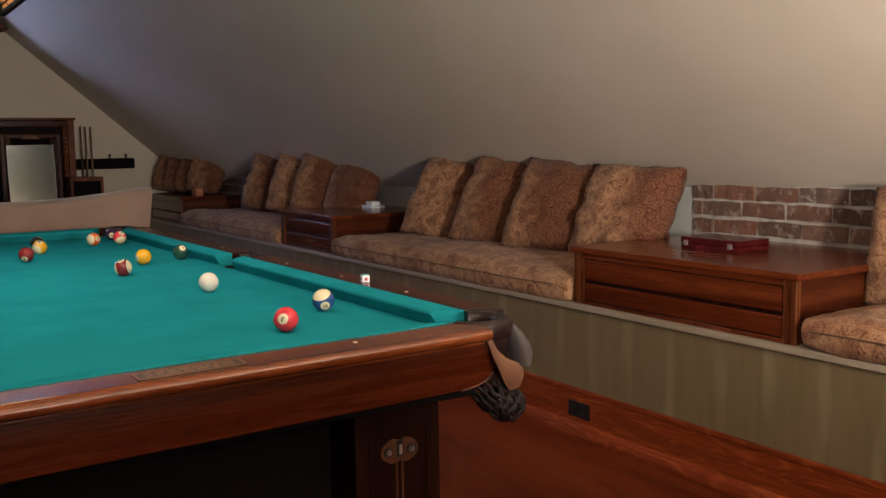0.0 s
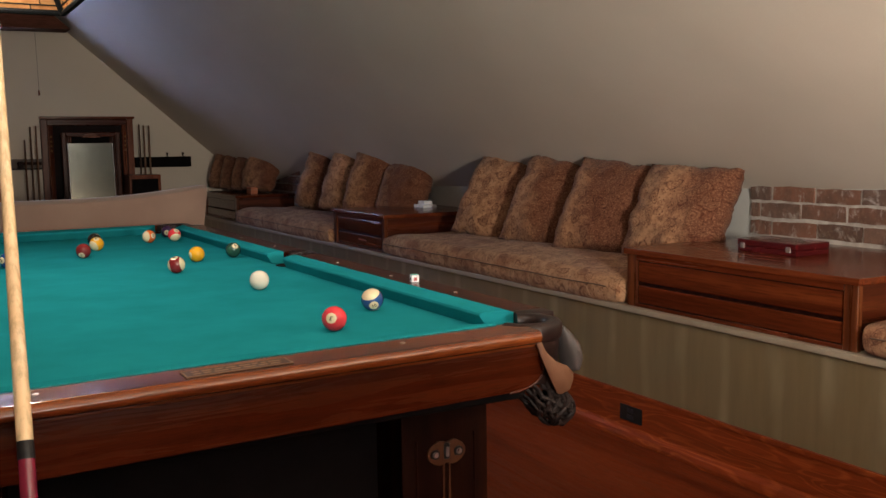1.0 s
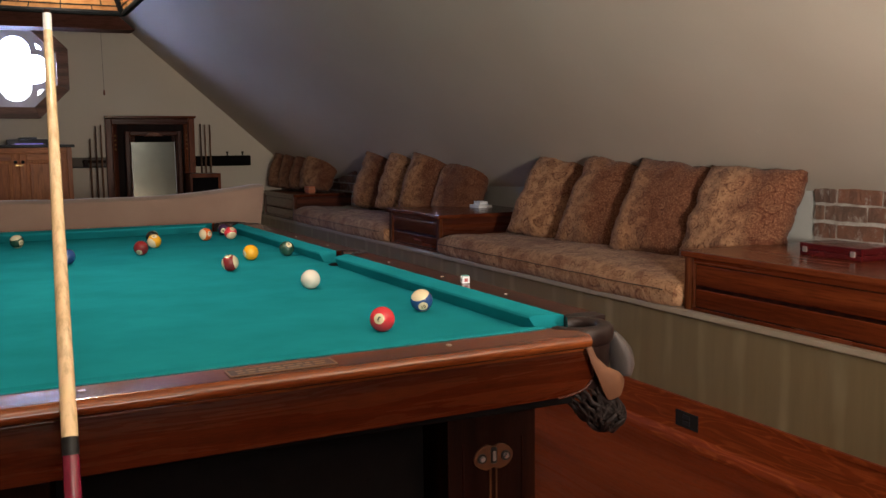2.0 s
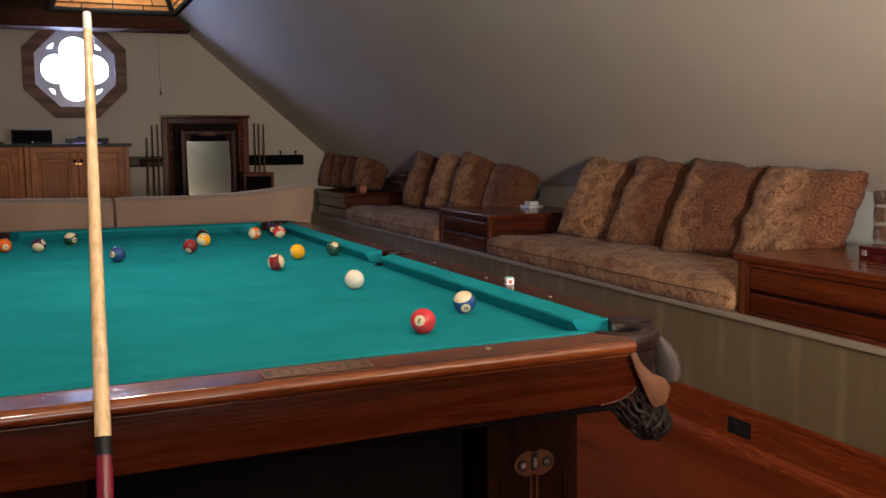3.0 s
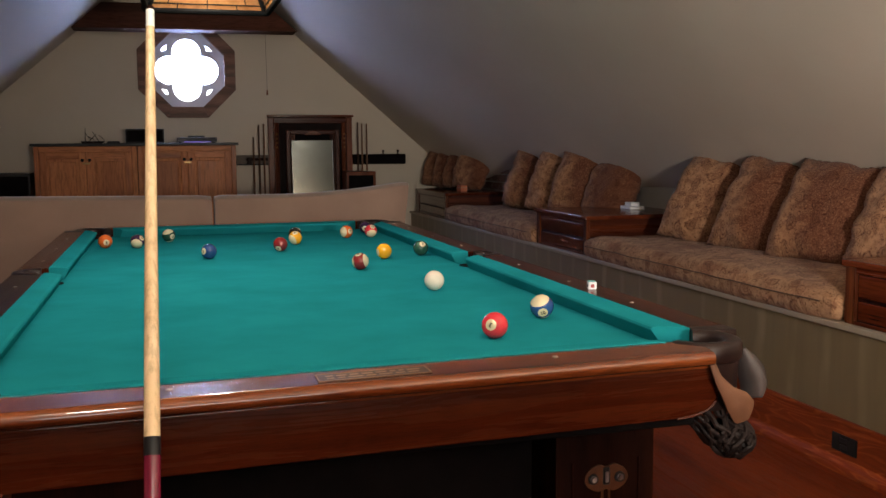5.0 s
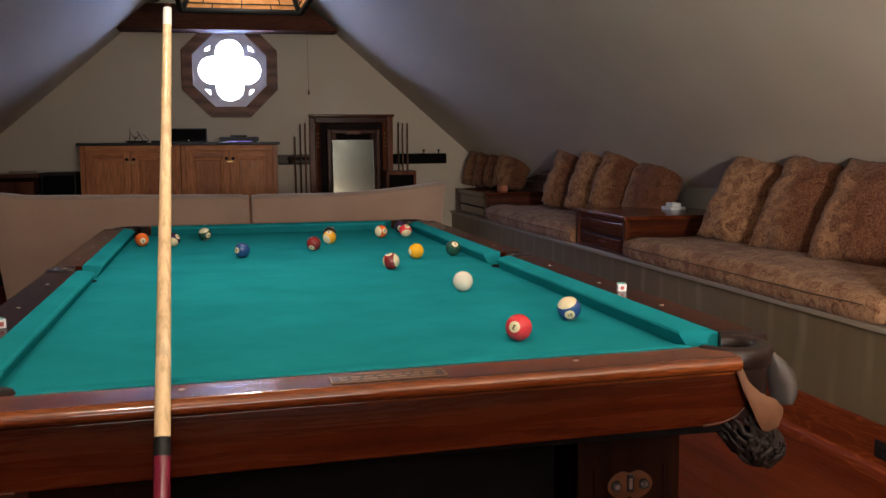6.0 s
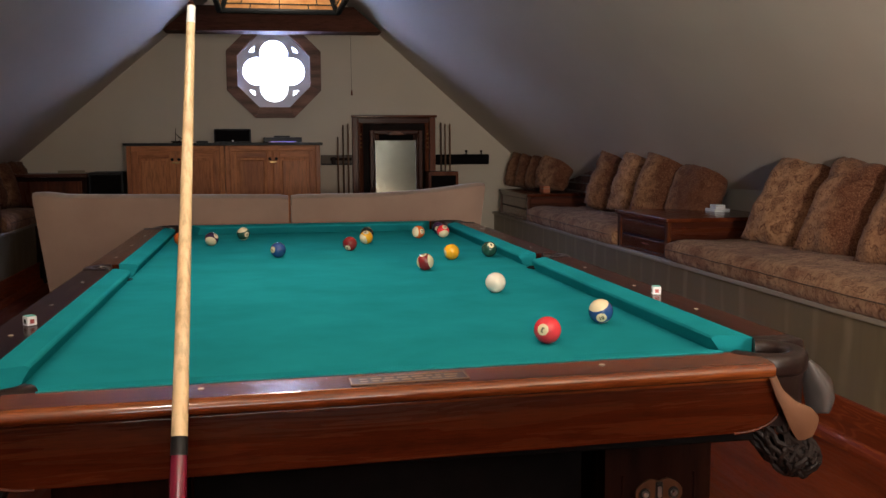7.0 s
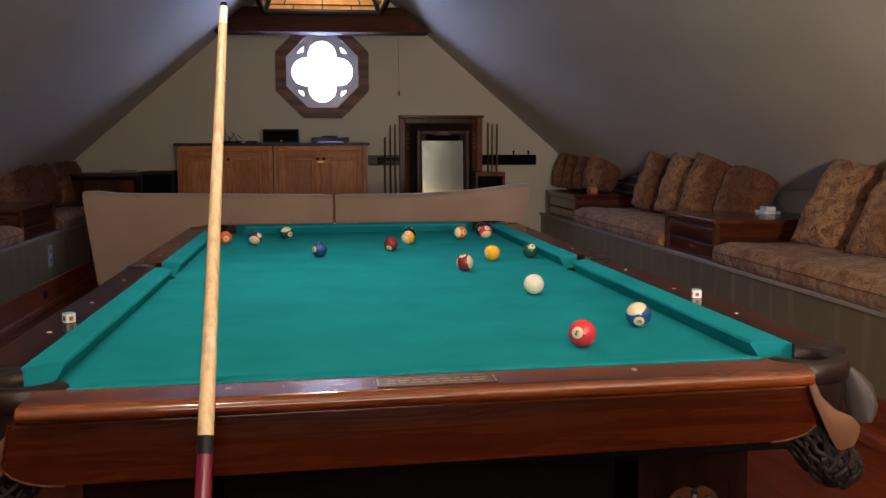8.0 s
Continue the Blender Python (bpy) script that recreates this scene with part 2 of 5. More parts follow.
KNEE_PAINT = plain("knee_wall_paint", (0.41, 0.40, 0.37), (0.47, 0.46, 0.43), 3, 0.6, 0.75, 0.12, 160)
LEDGE_PAINT = plain("ledge_paint", (0.26, 0.208, 0.15), (0.31, 0.252, 0.185), 5, 0.42, 0.55, 0.12, 160)
TAUPE = plain("taupe_upholstery", (0.27, 0.175, 0.135), (0.32, 0.215, 0.165), 5, 0.9, 0.98, 0.5, 520, sheen=0.3, spec=0.2)
BLACK = plain("black_plastic", (0.008, 0.008, 0.009), (0.014, 0.014, 0.015), 12, 0.35, 0.5, 0.1, 300, spec=0.25)
OUTLET = plain("dark_bronze_plate", (0.012, 0.010, 0.009), (0.020, 0.016, 0.014), 20, 0.5, 0.6, 0.1, 300, spec=0.12)
IRON = plain("black_iron", (0.010, 0.010, 0.010), (0.018, 0.017, 0.016), 20, 0.42, 0.6, 0.2, 240, metal=0.6)
LAMP_BLACK = plain("black_lacquered_metal", (0.0025, 0.0026, 0.0025), (0.0045, 0.0044, 0.0042), 20, 0.5, 0.6, 0.1, 240, spec=0.04)
BRASS = plain("aged_brass", (0.42, 0.26, 0.10), (0.56, 0.37, 0.16), 40, 0.28, 0.42, 0.1, 300, metal=0.9)
COPPER = plain("dull_copper", (0.070, 0.022, 0.007), (0.105, 0.036, 0.012), 40, 0.40, 0.52, 0.1, 300, metal=0.3)
STEEL = plain("dull_steel", (0.42, 0.42, 0.44), (0.56, 0.56, 0.58), 40, 0.25, 0.4, 0.1, 300, metal=0.95)
PEARL = plain("pearl_inlay", (0.30, 0.24, 0.175), (0.38, 0.31, 0.235), 60, 0.25, 0.35, 0)
IVORY = plain("white_ferrule", (0.80, 0.81, 0.79), (0.86, 0.87, 0.85), 40, 0.3, 0.4, 0)
PAPER = plain("white_card", (0.68, 0.68, 0.70), (0.78, 0.78, 0.80), 30, 0.6, 0.7, 0)
PLATE = plain("etched_nameplate", (0.038, 0.017, 0.009), (0.060, 0.028, 0.015), 40, 0.45, 0.55, 0.2, 400)
PLATE_EDGE = plain("nameplate_border", (0.20, 0.118, 0.062), (0.27, 0.16, 0.085), 40, 0.4, 0.5, 0)
BUTT = plain("maroon_lacquer", (0.150, 0.007, 0.026), (0.19, 0.012, 0.036), 30, 0.16, 0.24, 0, coat=0.5)
LACQUER_BOX = plain("red_lacquer_box", (0.050, 0.0035, 0.0045), (0.075, 0.006, 0.007), 12, 0.2, 0.3, 0, coat=0.5)
TRACERY = plain("painted_tracery", (0.62, 0.63, 0.68), (0.70, 0.71, 0.76), 6, 0.55, 0.7, 0.1, 200)
TRACERY.node_tree.nodes["Principled BSDF"].inputs["Transmission Weight"].default_value = 0.06
MORTAR = plain("old_mortar", (0.25, 0.215, 0.19), (0.47, 0.43, 0.39), 22, 0.9, 0.98, 0.8, 140)
BACKING = plain("mount_board", (0.42, 0.42, 0.36), (0.50, 0.50, 0.43), 2, 0.45, 0.6, 0.05, 200)
CARTON = plain("orange_carton", (0.42, 0.12, 0.05), (0.52, 0.17, 0.08), 20, 0.6, 0.7, 0)
# black for grilles and boards, and for shade under the table and in pockets
SHADOW_GAP = plain("matt_black_and_shade", (0.006, 0.005, 0.005), (0.010, 0.008, 0.008), 20, 0.8, 0.9, 0, spec=0.03)
RED_INK = plain("red_ink", (0.30, 0.05, 0.05), (0.42, 0.09, 0.09), 30, 0.6, 0.7, 0)
CHALK = plain("teal_chalk", (0.12, 0.36, 0.33), (0.17, 0.44, 0.40), 60, 0.95, 1.0, 0.3, 300)
INK = plain("black_ink", (0.010, 0.010, 0.010), (0.014, 0.014, 0.014), 30, 0.3, 0.4, 0)

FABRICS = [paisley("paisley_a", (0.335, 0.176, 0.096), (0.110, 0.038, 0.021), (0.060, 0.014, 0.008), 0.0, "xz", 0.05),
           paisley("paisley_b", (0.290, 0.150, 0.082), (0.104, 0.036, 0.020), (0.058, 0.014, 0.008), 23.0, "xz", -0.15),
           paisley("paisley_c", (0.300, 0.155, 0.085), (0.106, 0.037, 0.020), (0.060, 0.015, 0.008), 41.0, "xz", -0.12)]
SEAT_FABRIC = paisley("paisley_seat", (0.385, 0.215, 0.118), (0.215, 0.090, 0.047), (0.085, 0.024, 0.012), 11.0, "yx", 0.0, True)
PIPING = plain("brown_piping", (0.075, 0.038, 0.022), (0.10, 0.05, 0.03), 30, 0.9, 0.95, 0.2, 400)


def streaked_paint():
    """Olive glaze with pale vertical drips about every twenty centimetres."""
    m = Mat("olive_glaze", 0.42)
    co = m.mapped((0.05, 1, 0.10))
    fine = m.noise(co, 22, 5, 0.6, 0.4)
    wv = m.t.nodes.new("ShaderNodeTexWave")
    wv.wave_type, wv.bands_direction = "BANDS", "Y"
    for k, v in (("Scale", 1.55), ("Distortion", 2.2), ("Detail", 2.0), ("Detail Scale", 2.2)):
        wv.inputs[k].default_value = v
    m.link(m.mapped((1, 1, 0.5)), wv.inputs["Vector"])
    drip = m.math("MULTIPLY", m.ramp(wv.outputs["Fac"], (0.80, (0,)), (0.995, (1,))), m.ramp(m.noise(m.mapped((1, 1, 0.35)), 5, 4), (0.38, (0.0,)), (0.66, (0.75,))))
    base = m.ramp(fine, (0.3, (0.134, 0.096, 0.048)), (0.7, (0.164, 0.120, 0.063)))
    m.colour(m.mix(drip, base, (0.25, 0.20, 0.125)))
    m.roughness(fine, 0.38, 0.52)
    m.bump(fine, 0.1, 0.001)
    return m.m


GLAZE = streaked_paint()


def brick_paint():
    """Old brick, each with its own tone, with lime bloom, smeared mortar and sooty patches."""
    m = Mat("worn_brick", 0.95, spec=0.15)
    info = m.n("ShaderNodeObjectInfo")
    shift = m.n("ShaderNodeCombineXYZ")
    m.link(m.math("MULTIPLY", info.outputs["Random"], 7.0), shift.inputs[1])
    co = m.mix(1.0, m.co, shift.outputs[0], "ADD")
    big = m.noise(co, 13, 5)
    fine = m.noise(co, 42, 7, 0.72)
    bloom = m.noise(co, 17, 8, 0.68, 0.5)
    base = m.ramp(info.outputs["Random"], (0.0, (0.085, 0.052, 0.040)), (0.35, (0.20, 0.086, 0.055)), (0.7, (0.115, 0.072, 0.058)), (1.0, (0.24, 0.125, 0.085)))
    col = m.mix(m.ramp(big, (0.42, (0,)), (0.66, (0.6,))), base, (0.075, 0.050, 0.042))
    col = m.mix(m.ramp(fine, (0.50, (0,)), (0.72, (0.5,))), col, (0.24, 0.15, 0.11))
    col = m.mix(m.ramp(bloom, (0.54, (0,)), (0.70, (0.75,))), col, (0.46, 0.41, 0.37))
    m.colour(col)
    m.bump(m.math("ADD", big, m.math("MULTIPLY", fine, 1.6)), 1.0, 0.006)
    return m.m


BRICK = brick_paint()


def amber_glass():
    m = Mat("amber_stained_glass", 0.25)
    nz = m.noise(m.co, 24, 4)
    col = m.ramp(nz, (0.3, (0.20, 0.080, 0.024)), (0.7, (0.29, 0.130, 0.046)))
    m.colour(col)
    m.b.inputs["Transmission Weight"].default_value = 0.15
    m.link(col, m.b.inputs["Emission Color"])
    m.b.inputs["Emission Strength"].default_value = 0.25
    return m.m


AMBER = amber_glass()


def daylight_sheet():
    m = bpy.data.materials.new("white_daylight")
    m.use_nodes = True
    b = m.node_tree.nodes["Principled BSDF"]
    b.inputs["Base Color"].default_value = (0.8, 0.85, 0.9, 1)
    b.inputs["Emission Color"].default_value = (0.86, 0.93, 1.0, 1)
    b.inputs["Emission Strength"].default_value = 6.0
    return m


DAYLIGHT = daylight_sheet()


def glass():
    m = bpy.data.materials.new("window_glass")
    m.use_nodes = True
    b = m.node_tree.nodes["Principled BSDF"]
    b.inputs["Transmission Weight"].default_value = 1.0
    b.inputs["Roughness"].default_value = 0.03
    b.inputs["IOR"].default_value = 1.05
    return m


GLASS = glass()


def mirror_mat():
    m = Mat("silvered_mirror", 0.03, metal=1.0)
    nz = m.noise(m.co, 5, 4)
    m.colour(m.ramp(nz, (0.3, (0.25, 0.26, 0.235)), (0.7, (0.31, 0.32, 0.285))))
    return m.m


MIRROR = mirror_mat()


# ---- mesh helpers ----
def part(name, bm, material, parent=None, label="", smooth=False):
    """Link a bmesh, built in world coordinates, as one mesh under parent."""
    me = bpy.data.meshes.new(name)
    ob = new(name, me)
    if parent is not None:
        at = Vector(parent.location)
        up = parent.parent
        while up is not None:
            at += Vector(up.location)
            up = up.parent
        bmesh.ops.translate(bm, verts=bm.verts, vec=-at)
        ob.parent = parent
    bmesh.ops.recalc_face_normals(bm, faces=bm.faces)
    if smooth:
        for e in bm.edges:
            e.smooth = len(e.link_faces) == 2 and e.calc_face_angle(0) < radians(38)
    bm.to_mesh(me)
    bm.free()
    for mm in (material if isinstance(material, list) else [material]):
        me.materials.append(mm)
    if smooth:
        for p in me.polygons:
            p.use_smooth = True
    if label:
        tagged(ob, label)
    return ob


def thing(name, at, label, category, group="", kind=""):
    ob = new(name)
    ob.location = at
    ob.empty_display_size = 0.1
    return tagged(ob, label, category, group, kind)


def box(x0, x1, y0, y1, z0, z1, bevel=0.0, seg=1, bm=None):
    b2 = bmesh.new()
    bmesh.ops.create_cube(b2, size=1)
    for v in b2.verts:
        v.co = Vector(((x0 + x1) / 2 + v.co.x * (x1 - x0), (y0 + y1) / 2 + v.co.y * (y1 - y0), (z0 + z1) / 2 + v.co.z * (z1 - z0)))
    if bevel:
        bmesh.ops.bevel(b2, geom=list(b2.edges), offset=bevel, segments=seg, affect="EDGES", profile=0.6)
    return merge(bm, b2)


def merge(bm, b2):
    if bm is None:
        return b2
    me = bpy.data.meshes.new("tmp")
    b2.to_mesh(me)
    b2.free()
    bm.from_mesh(me)
    bpy.data.meshes.remove(me)
    return bm


def cyl(p0, p1, r0, r1=None, seg=16, bm=None):
    b2 = bmesh.new()
    p0, p1 = Vector(p0), Vector(p1)
    d = p1 - p0
    bmesh.ops.create_cone(b2, cap_ends=True, segments=seg, radius1=r0, radius2=r0 if r1 is None else r1, depth=d.length)
    m = Matrix.Translation((p0 + p1) / 2) @ d.to_track_quat("Z", "Y").to_matrix().to_4x4()
    bmesh.ops.transform(b2, matrix=m, verts=b2.verts)
    return merge(bm, b2)


def prism(poly, axis, a0, a1, bevel=0.0, bm=None):
    """A polygon of (u, v) pushed along an axis: x takes (y, z), y takes (x, z), z takes (x, y)."""
    b2 = bmesh.new()

    def place(u, v, a):
        return {"x": (a, u, v), "y": (u, a, v), "z": (u, v, a)}[axis]
    lo = [b2.verts.new(place(u, v, a0)) for u, v in poly]
    hi = [b2.verts.new(place(u, v, a1)) for u, v in poly]
    b2.faces.new(lo)
    b2.faces.new(hi[::-1])
    k = len(poly)
    for i in range(k):
        b2.faces.new((lo[i], lo[(i + 1) % k], hi[(i + 1) % k], hi[i]))
    if bevel:
        bmesh.ops.recalc_face_normals(b2, faces=b2.faces)
        bmesh.ops.bevel(b2, geom=list(b2.edges), offset=bevel, segments=2, affect="EDGES", profile=0.6)
    return merge(bm, b2)


def sheet_with_holes(loops, axis_y, thick):
    """A flat panel in the x-z plane from an outer loop and holes, thickened along +y."""
    bm = bmesh.new()
    for loop in loops:
        vs = [bm.verts.new((u, axis_y, v)) for u, v in loop]
        for i in range(len(vs)):
            bm.edges.new((vs[i], vs[(i + 1) % len(vs)]))
    bmesh.ops.triangle_fill(bm, use_beauty=True, use_dissolve=False, edges=list(bm.edges))
    ret = bmesh.ops.extrude_face_region(bm, geom=list(bm.faces))
    bmesh.ops.translate(bm, verts=[g for g in ret["geom"] if isinstance(g, bmesh.types.BMVert)], vec=(0, thick, 0))
    return bm


def sweep(points, profile, closed=False):
    """Sweep a closed profile of (out, up) along points in the x-y plane, with out to the right of travel."""
    bm = bmesh.new()
    pts = [Vector(p) for p in points]
    rings = []
    k = len(pts)
    for i, p in enumerate(pts):
        a = pts[(i - 1) % k] if closed or i > 0 else p
        b = pts[(i + 1) % k] if closed or i < k - 1 else p
        d = (b - a).normalized()
        out = Vector((d.y, -d.x, 0)).normalized()
        rings.append([bm.verts.new(p + out * o + Vector((0, 0, u))) for o, u in profile])
    n = len(profile)
    for i in range(k if closed else k - 1):
        r0, r1 = rings[i], rings[(i + 1) % k]
        for j in range(n):
            bm.faces.new((r0[j], r0[(j + 1) % n], r1[(j + 1) % n], r1[j]))
    if not closed:
        bm.faces.new(rings[0])
        bm.faces.new(rings[-1][::-1])
    return bm


def tube(points, r, seg=6, bm=None):
    b2 = bmesh.new()
    pts = [Vector(p) for p in points]
    rings = []
    for i, p in enumerate(pts):
        d = (pts[min(i + 1, len(pts) - 1)] - pts[max(i - 1, 0)]).normalized()
        q = d.to_track_quat("Z", "Y")
        rings.append([b2.verts.new(p + q @ Vector((r * math.cos(2 * math.pi * j / seg), r * math.sin(2 * math.pi * j / seg), 0))) for j in range(seg)])
    for r0, r1 in zip(rings, rings[1:]):
        for j in range(seg):
            b2.faces.new((r0[j], r0[(j + 1) % seg], r1[(j + 1) % seg], r1[j]))
    b2.faces.new(rings[0])
    b2.faces.new(rings[-1][::-1])
    return merge(bm, b2)


# ---- the room ----
WALL_Y, REAR_Y = 7.40, -3.40
BENCH_R, BENCH_L = 1.945, -2.15
KNEE_R, KNEE_L = 2.66, -2.72
LEDGE_Z, BOARD_Z = 0.522, 0.18
OCT_X, OCT_Z = -0.118, 1.840


def octagon(cx, cz, flat):
    r = flat / math.cos(math.pi / 8)
    return [(cx + r * math.cos(math.pi / 8 + i * math.pi / 4), cz + r * math.sin(math.pi / 8 + i * math.pi / 4)) for i in range(8)]


tagged(part("floor", box(-3.2, 3.0, REAR_Y - 0.1, WALL_Y + 0.1, -0.12, 0.0), FLOOR_WOOD), "red-brown polished wood floor", "floor", kind="structure")
TOP_R, TOP_L, TOP_Z = 0.194, -0.345, 2.75
wall_loop = [(-3.1, -0.05), (2.95, -0.05), (2.95, 0.70), (TOP_R, 2.9), (TOP_L, 2.9), (-3.1, 0.70)]
tagged(part("wall_gable", sheet_with_holes([wall_loop, octagon(OCT_X, OCT_Z, 0.345)], WALL_Y, 0.16), WALL_PAINT),
       "cream painted gable end wall", "wall", kind="structure")
tagged(part("wall_rear", sheet_with_holes([wall_loop, [(-0.72, 1.45), (0.82, 1.45), (0.82, 2.2), (-0.72, 2.2)]], REAR_Y - 0.16, 0.16), WALL_PAINT),
       "cream painted gable wall behind the camera", "wall", kind="structure")
# unseen window added behind the camera to carry the rear fill
rw = tagged(part("window_rear", sheet_with_holes([[(-0.72, 1.45), (0.82, 1.45), (0.82, 2.2), (-0.72, 2.2)], [(-0.66, 1.51), (0.02, 1.51), (0.02, 2.14), (-0.66, 2.14)],
            [(0.08, 1.51), (0.76, 1.51), (0.76, 2.14), (0.08, 2.14)]], REAR_Y - 0.12, 0.05), LEDGE_PAINT), "unseen two-light window frame added for the rear fill light", "window", kind="structure")
for x0 in (-0.66, 0.08):
    part("pane", box(x0, x0 + 0.68, REAR_Y - 0.10, REAR_Y - 0.096, 1.51, 2.14), GLASS, rw).visible_shadow = False


def slope(name, x_low, z_far, x_top, label):
    """A sloped ceiling from its foot on the knee wall to the ridge, a little twisted and bent to fit the camera's view.
    """
    bm = bmesh.new()
    ny, nz = 60, 10
    grid = []
    for i in range(ny + 1):
        f = i / ny
        y = REAR_Y - 0.1 + f * (WALL_Y + 0.12 - REAR_Y)
        zl = 0.985 - 0.028 * y
        if y > 5.6:
            k = min(1.0, (y - 5.6) / (WALL_Y - 5.6))
            zl += (z_far - zl) * k * k * (3 - 2 * k)
        grid.append([bm.verts.new((x_low + (x_top - x_low) * j / nz, y, zl + (TOP_Z - zl) * j / nz)) for j in range(nz + 1)])
    for i in range(ny):
        for j in range(nz):
            bm.faces.new((grid[i][j], grid[i + 1][j], grid[i + 1][j + 1], grid[i][j + 1]))
    side = 1 if x_low > 0 else -1
    ret = bmesh.ops.extrude_face_region(bm, geom=list(bm.faces))
    bmesh.ops.translate(bm, verts=[g for g in ret["geom"] if isinstance(g, bmesh.types.BMVert)], vec=(0.06 * side, 0, 0.09))
    return tagged(part(name, bm, CEILING_PAINT, smooth=True), label, "ceiling", kind="structure")


slope("ceiling_right", KNEE_R, 0.606, TOP_R, "taupe painted sloping attic ceiling")
slope("ceiling_left", KNEE_L - 0.02, 0.70, TOP_L, "taupe painted sloping attic ceiling")
tagged(part("ceiling", box(TOP_L - 0.12, TOP_R + 0.12, REAR_Y - 0.1, WALL_Y + 0.1, TOP_Z, TOP_Z + 0.1), CEILING_PAINT), "flat painted ridge ceiling", "ceiling", kind="structure")
tagged(part("wall_knee_right", box(KNEE_R, KNEE_R + 0.3, REAR_Y, WALL_Y, 0, 1.12), KNEE_PAINT), "pale grey knee wall behind the bench", "wall", kind="structure")
tagged(part("wall_knee_left", box(KNEE_L - 0.3, KNEE_L, REAR_Y, WALL_Y, 0, 1.10), KNEE_PAINT), "pale grey knee wall behind the bench", "wall", kind="structure")

# collar beam below the ridge
tagged(part("collar_beam", prism([(-1.05, 2.150), (0.83, 2.160), (0.58, 2.375), (-0.80, 2.365)], "y", 7.02, 7.30, 0.006), BEAM_WOOD),
       "dark stained timber collar beam across the gable", "beam", kind="structure")

# octagon window
win = thing("window_1", (OCT_X, WALL_Y, OCT_Z), "octagonal quatrefoil window in a dark wooden frame", "window", kind="structure")
outer, inner = octagon(OCT_X, OCT_Z, 0.424), octagon(OCT_X, OCT_Z, 0.327)
for i in range(8):
    j = (i + 1) % 8
    part("frame_piece", prism([outer[i], outer[j], inner[j], inner[i]], "y", WALL_Y - 0.035, WALL_Y + 0.05, 0.003), TRIM_WOOD, win)


def quatrefoil(cx, cz, off, r):
    pts = []
    for q in range(4):
        a = q * math.pi / 2
        for s in range(17):
            b = a + radians(-104 + 208 * s / 16)
            pts.append((cx + off * math.cos(a) + r * math.cos(b), cz + off * math.sin(a) + r * math.sin(b)))
    return pts


foil = quatrefoil(OCT_X, OCT_Z + 0.003, 0.152, 0.127)
loops = [octagon(OCT_X, OCT_Z, 0.341), foil]
for q in range(4):
    a = math.pi / 4 + q * math.pi / 2
    cx, cz = OCT_X + 0.270 * math.cos(a), OCT_Z + 0.003 + 0.270 * math.sin(a)
    tri = [(cx - ta * math.sin(a) + ra * math.cos(a), cz + ta * math.cos(a) + ra * math.sin(a))
           for ta, ra in ((-0.040, 0.006), (-0.020, -0.006), (0.0, -0.022), (0.020, -0.006), (0.040, 0.006), (0.018, 0.013), (0.0, 0.015), (-0.018, 0.013))]
    loops.append(tri)
part("tracery", sheet_with_holes(loops, WALL_Y + 0.055, 0.035), TRACERY, win, "pale painted quatrefoil tracery panel")
part("pane", prism(octagon(OCT_X, OCT_Z, 0.34), "y", WALL_Y + 0.10, WALL_Y + 0.106), GLASS, win).visible_shadow = False
tagged(part("backdrop", box(-1.4, 1.2, WALL_Y + 0.8, WALL_Y + 0.82, 0.6, 3.2), DAYLIGHT), "bright overcast daylight outside the window", "sky", kind="structure")


# ---- benches with glazed fronts ----
def bench(side, face, knee, outlets):
    s = 1 if side == "right" else -1
    lo, hi = sorted((face, knee))
    b = thing("bench_" + side, ((lo + hi) / 2, 2.0, 0), "built-in bench with an olive glazed plaster front", "bench", kind="structure")
    part("front", box(*sorted((face, face + s * 0.03)), REAR_Y, WALL_Y, 0.0, LEDGE_Z - 0.022), GLAZE, b)
    part("deck", box(*sorted((face + s * 0.03, knee)), REAR_Y, WALL_Y, LEDGE_Z - 0.024, LEDGE_Z - 0.003), LEDGE_PAINT, b)
    part("ledge", box(*sorted((face - s * 0.018, face + s * 0.09)), REAR_Y, WALL_Y, LEDGE_Z - 0.022, LEDGE_Z, 0.004, 2), LEDGE_PAINT, b, "tan painted ledge")
    bb = part("baseboard_" + side, box(*sorted((face - s * 0.018, face - s * 0.0005)), REAR_Y, WALL_Y, 0.0, BOARD_Z, 0.003, 2), BASE_WOOD)
    tagged(bb, "wide red-brown wooden baseboard with flowing grain", "baseboard", kind="structure")
    f = face - s * 0.018
    prof = [(f - s * 0.0005, 0.0), (f - s * 0.026, 0.0), (f - s * 0.026, 0.014), (f - s * 0.022, 0.030), (f - s * 0.012, 0.043), (f - s * 0.0005, 0.048)]
    part("shoe_moulding", prism(prof, "y", REAR_Y, WALL_Y), BASE_WOOD, bb)
    part("cap_moulding", box(*sorted((f - s * 0.005, f + s * 0.010)), REAR_Y, WALL_Y, BOARD_Z - 0.012, BOARD_Z + 0.006, 0.003, 2), BASE_WOOD, bb)
    for y, z, w, h, m, xf in outlets:
        o = thing("outlet", (xf, y, z), "dark outlet plate on the baseboard" if m is OUTLET else "pale outlet plate on the bench front", "outlet", "outlets")
        part("cover_plate", box(*sorted((xf - s * 0.006, xf - s * 0.0005)), y - w / 2, y + w / 2, z - h / 2, z + h / 2, 0.002, 2), m, o)
        for dz in (-0.2, 0.2):
            part("socket", box(*sorted((xf - s * 0.0075, xf - s * 0.0055)), y - w * 0.16, y + w * 0.16, z + dz * h - 0.008, z + dz * h + 0.008), BLACK, o)


bench("right", BENCH_R, KNEE_R, [(1.151, 0.101, 0.125, 0.062, OUTLET, BENCH_R - 0.018)])
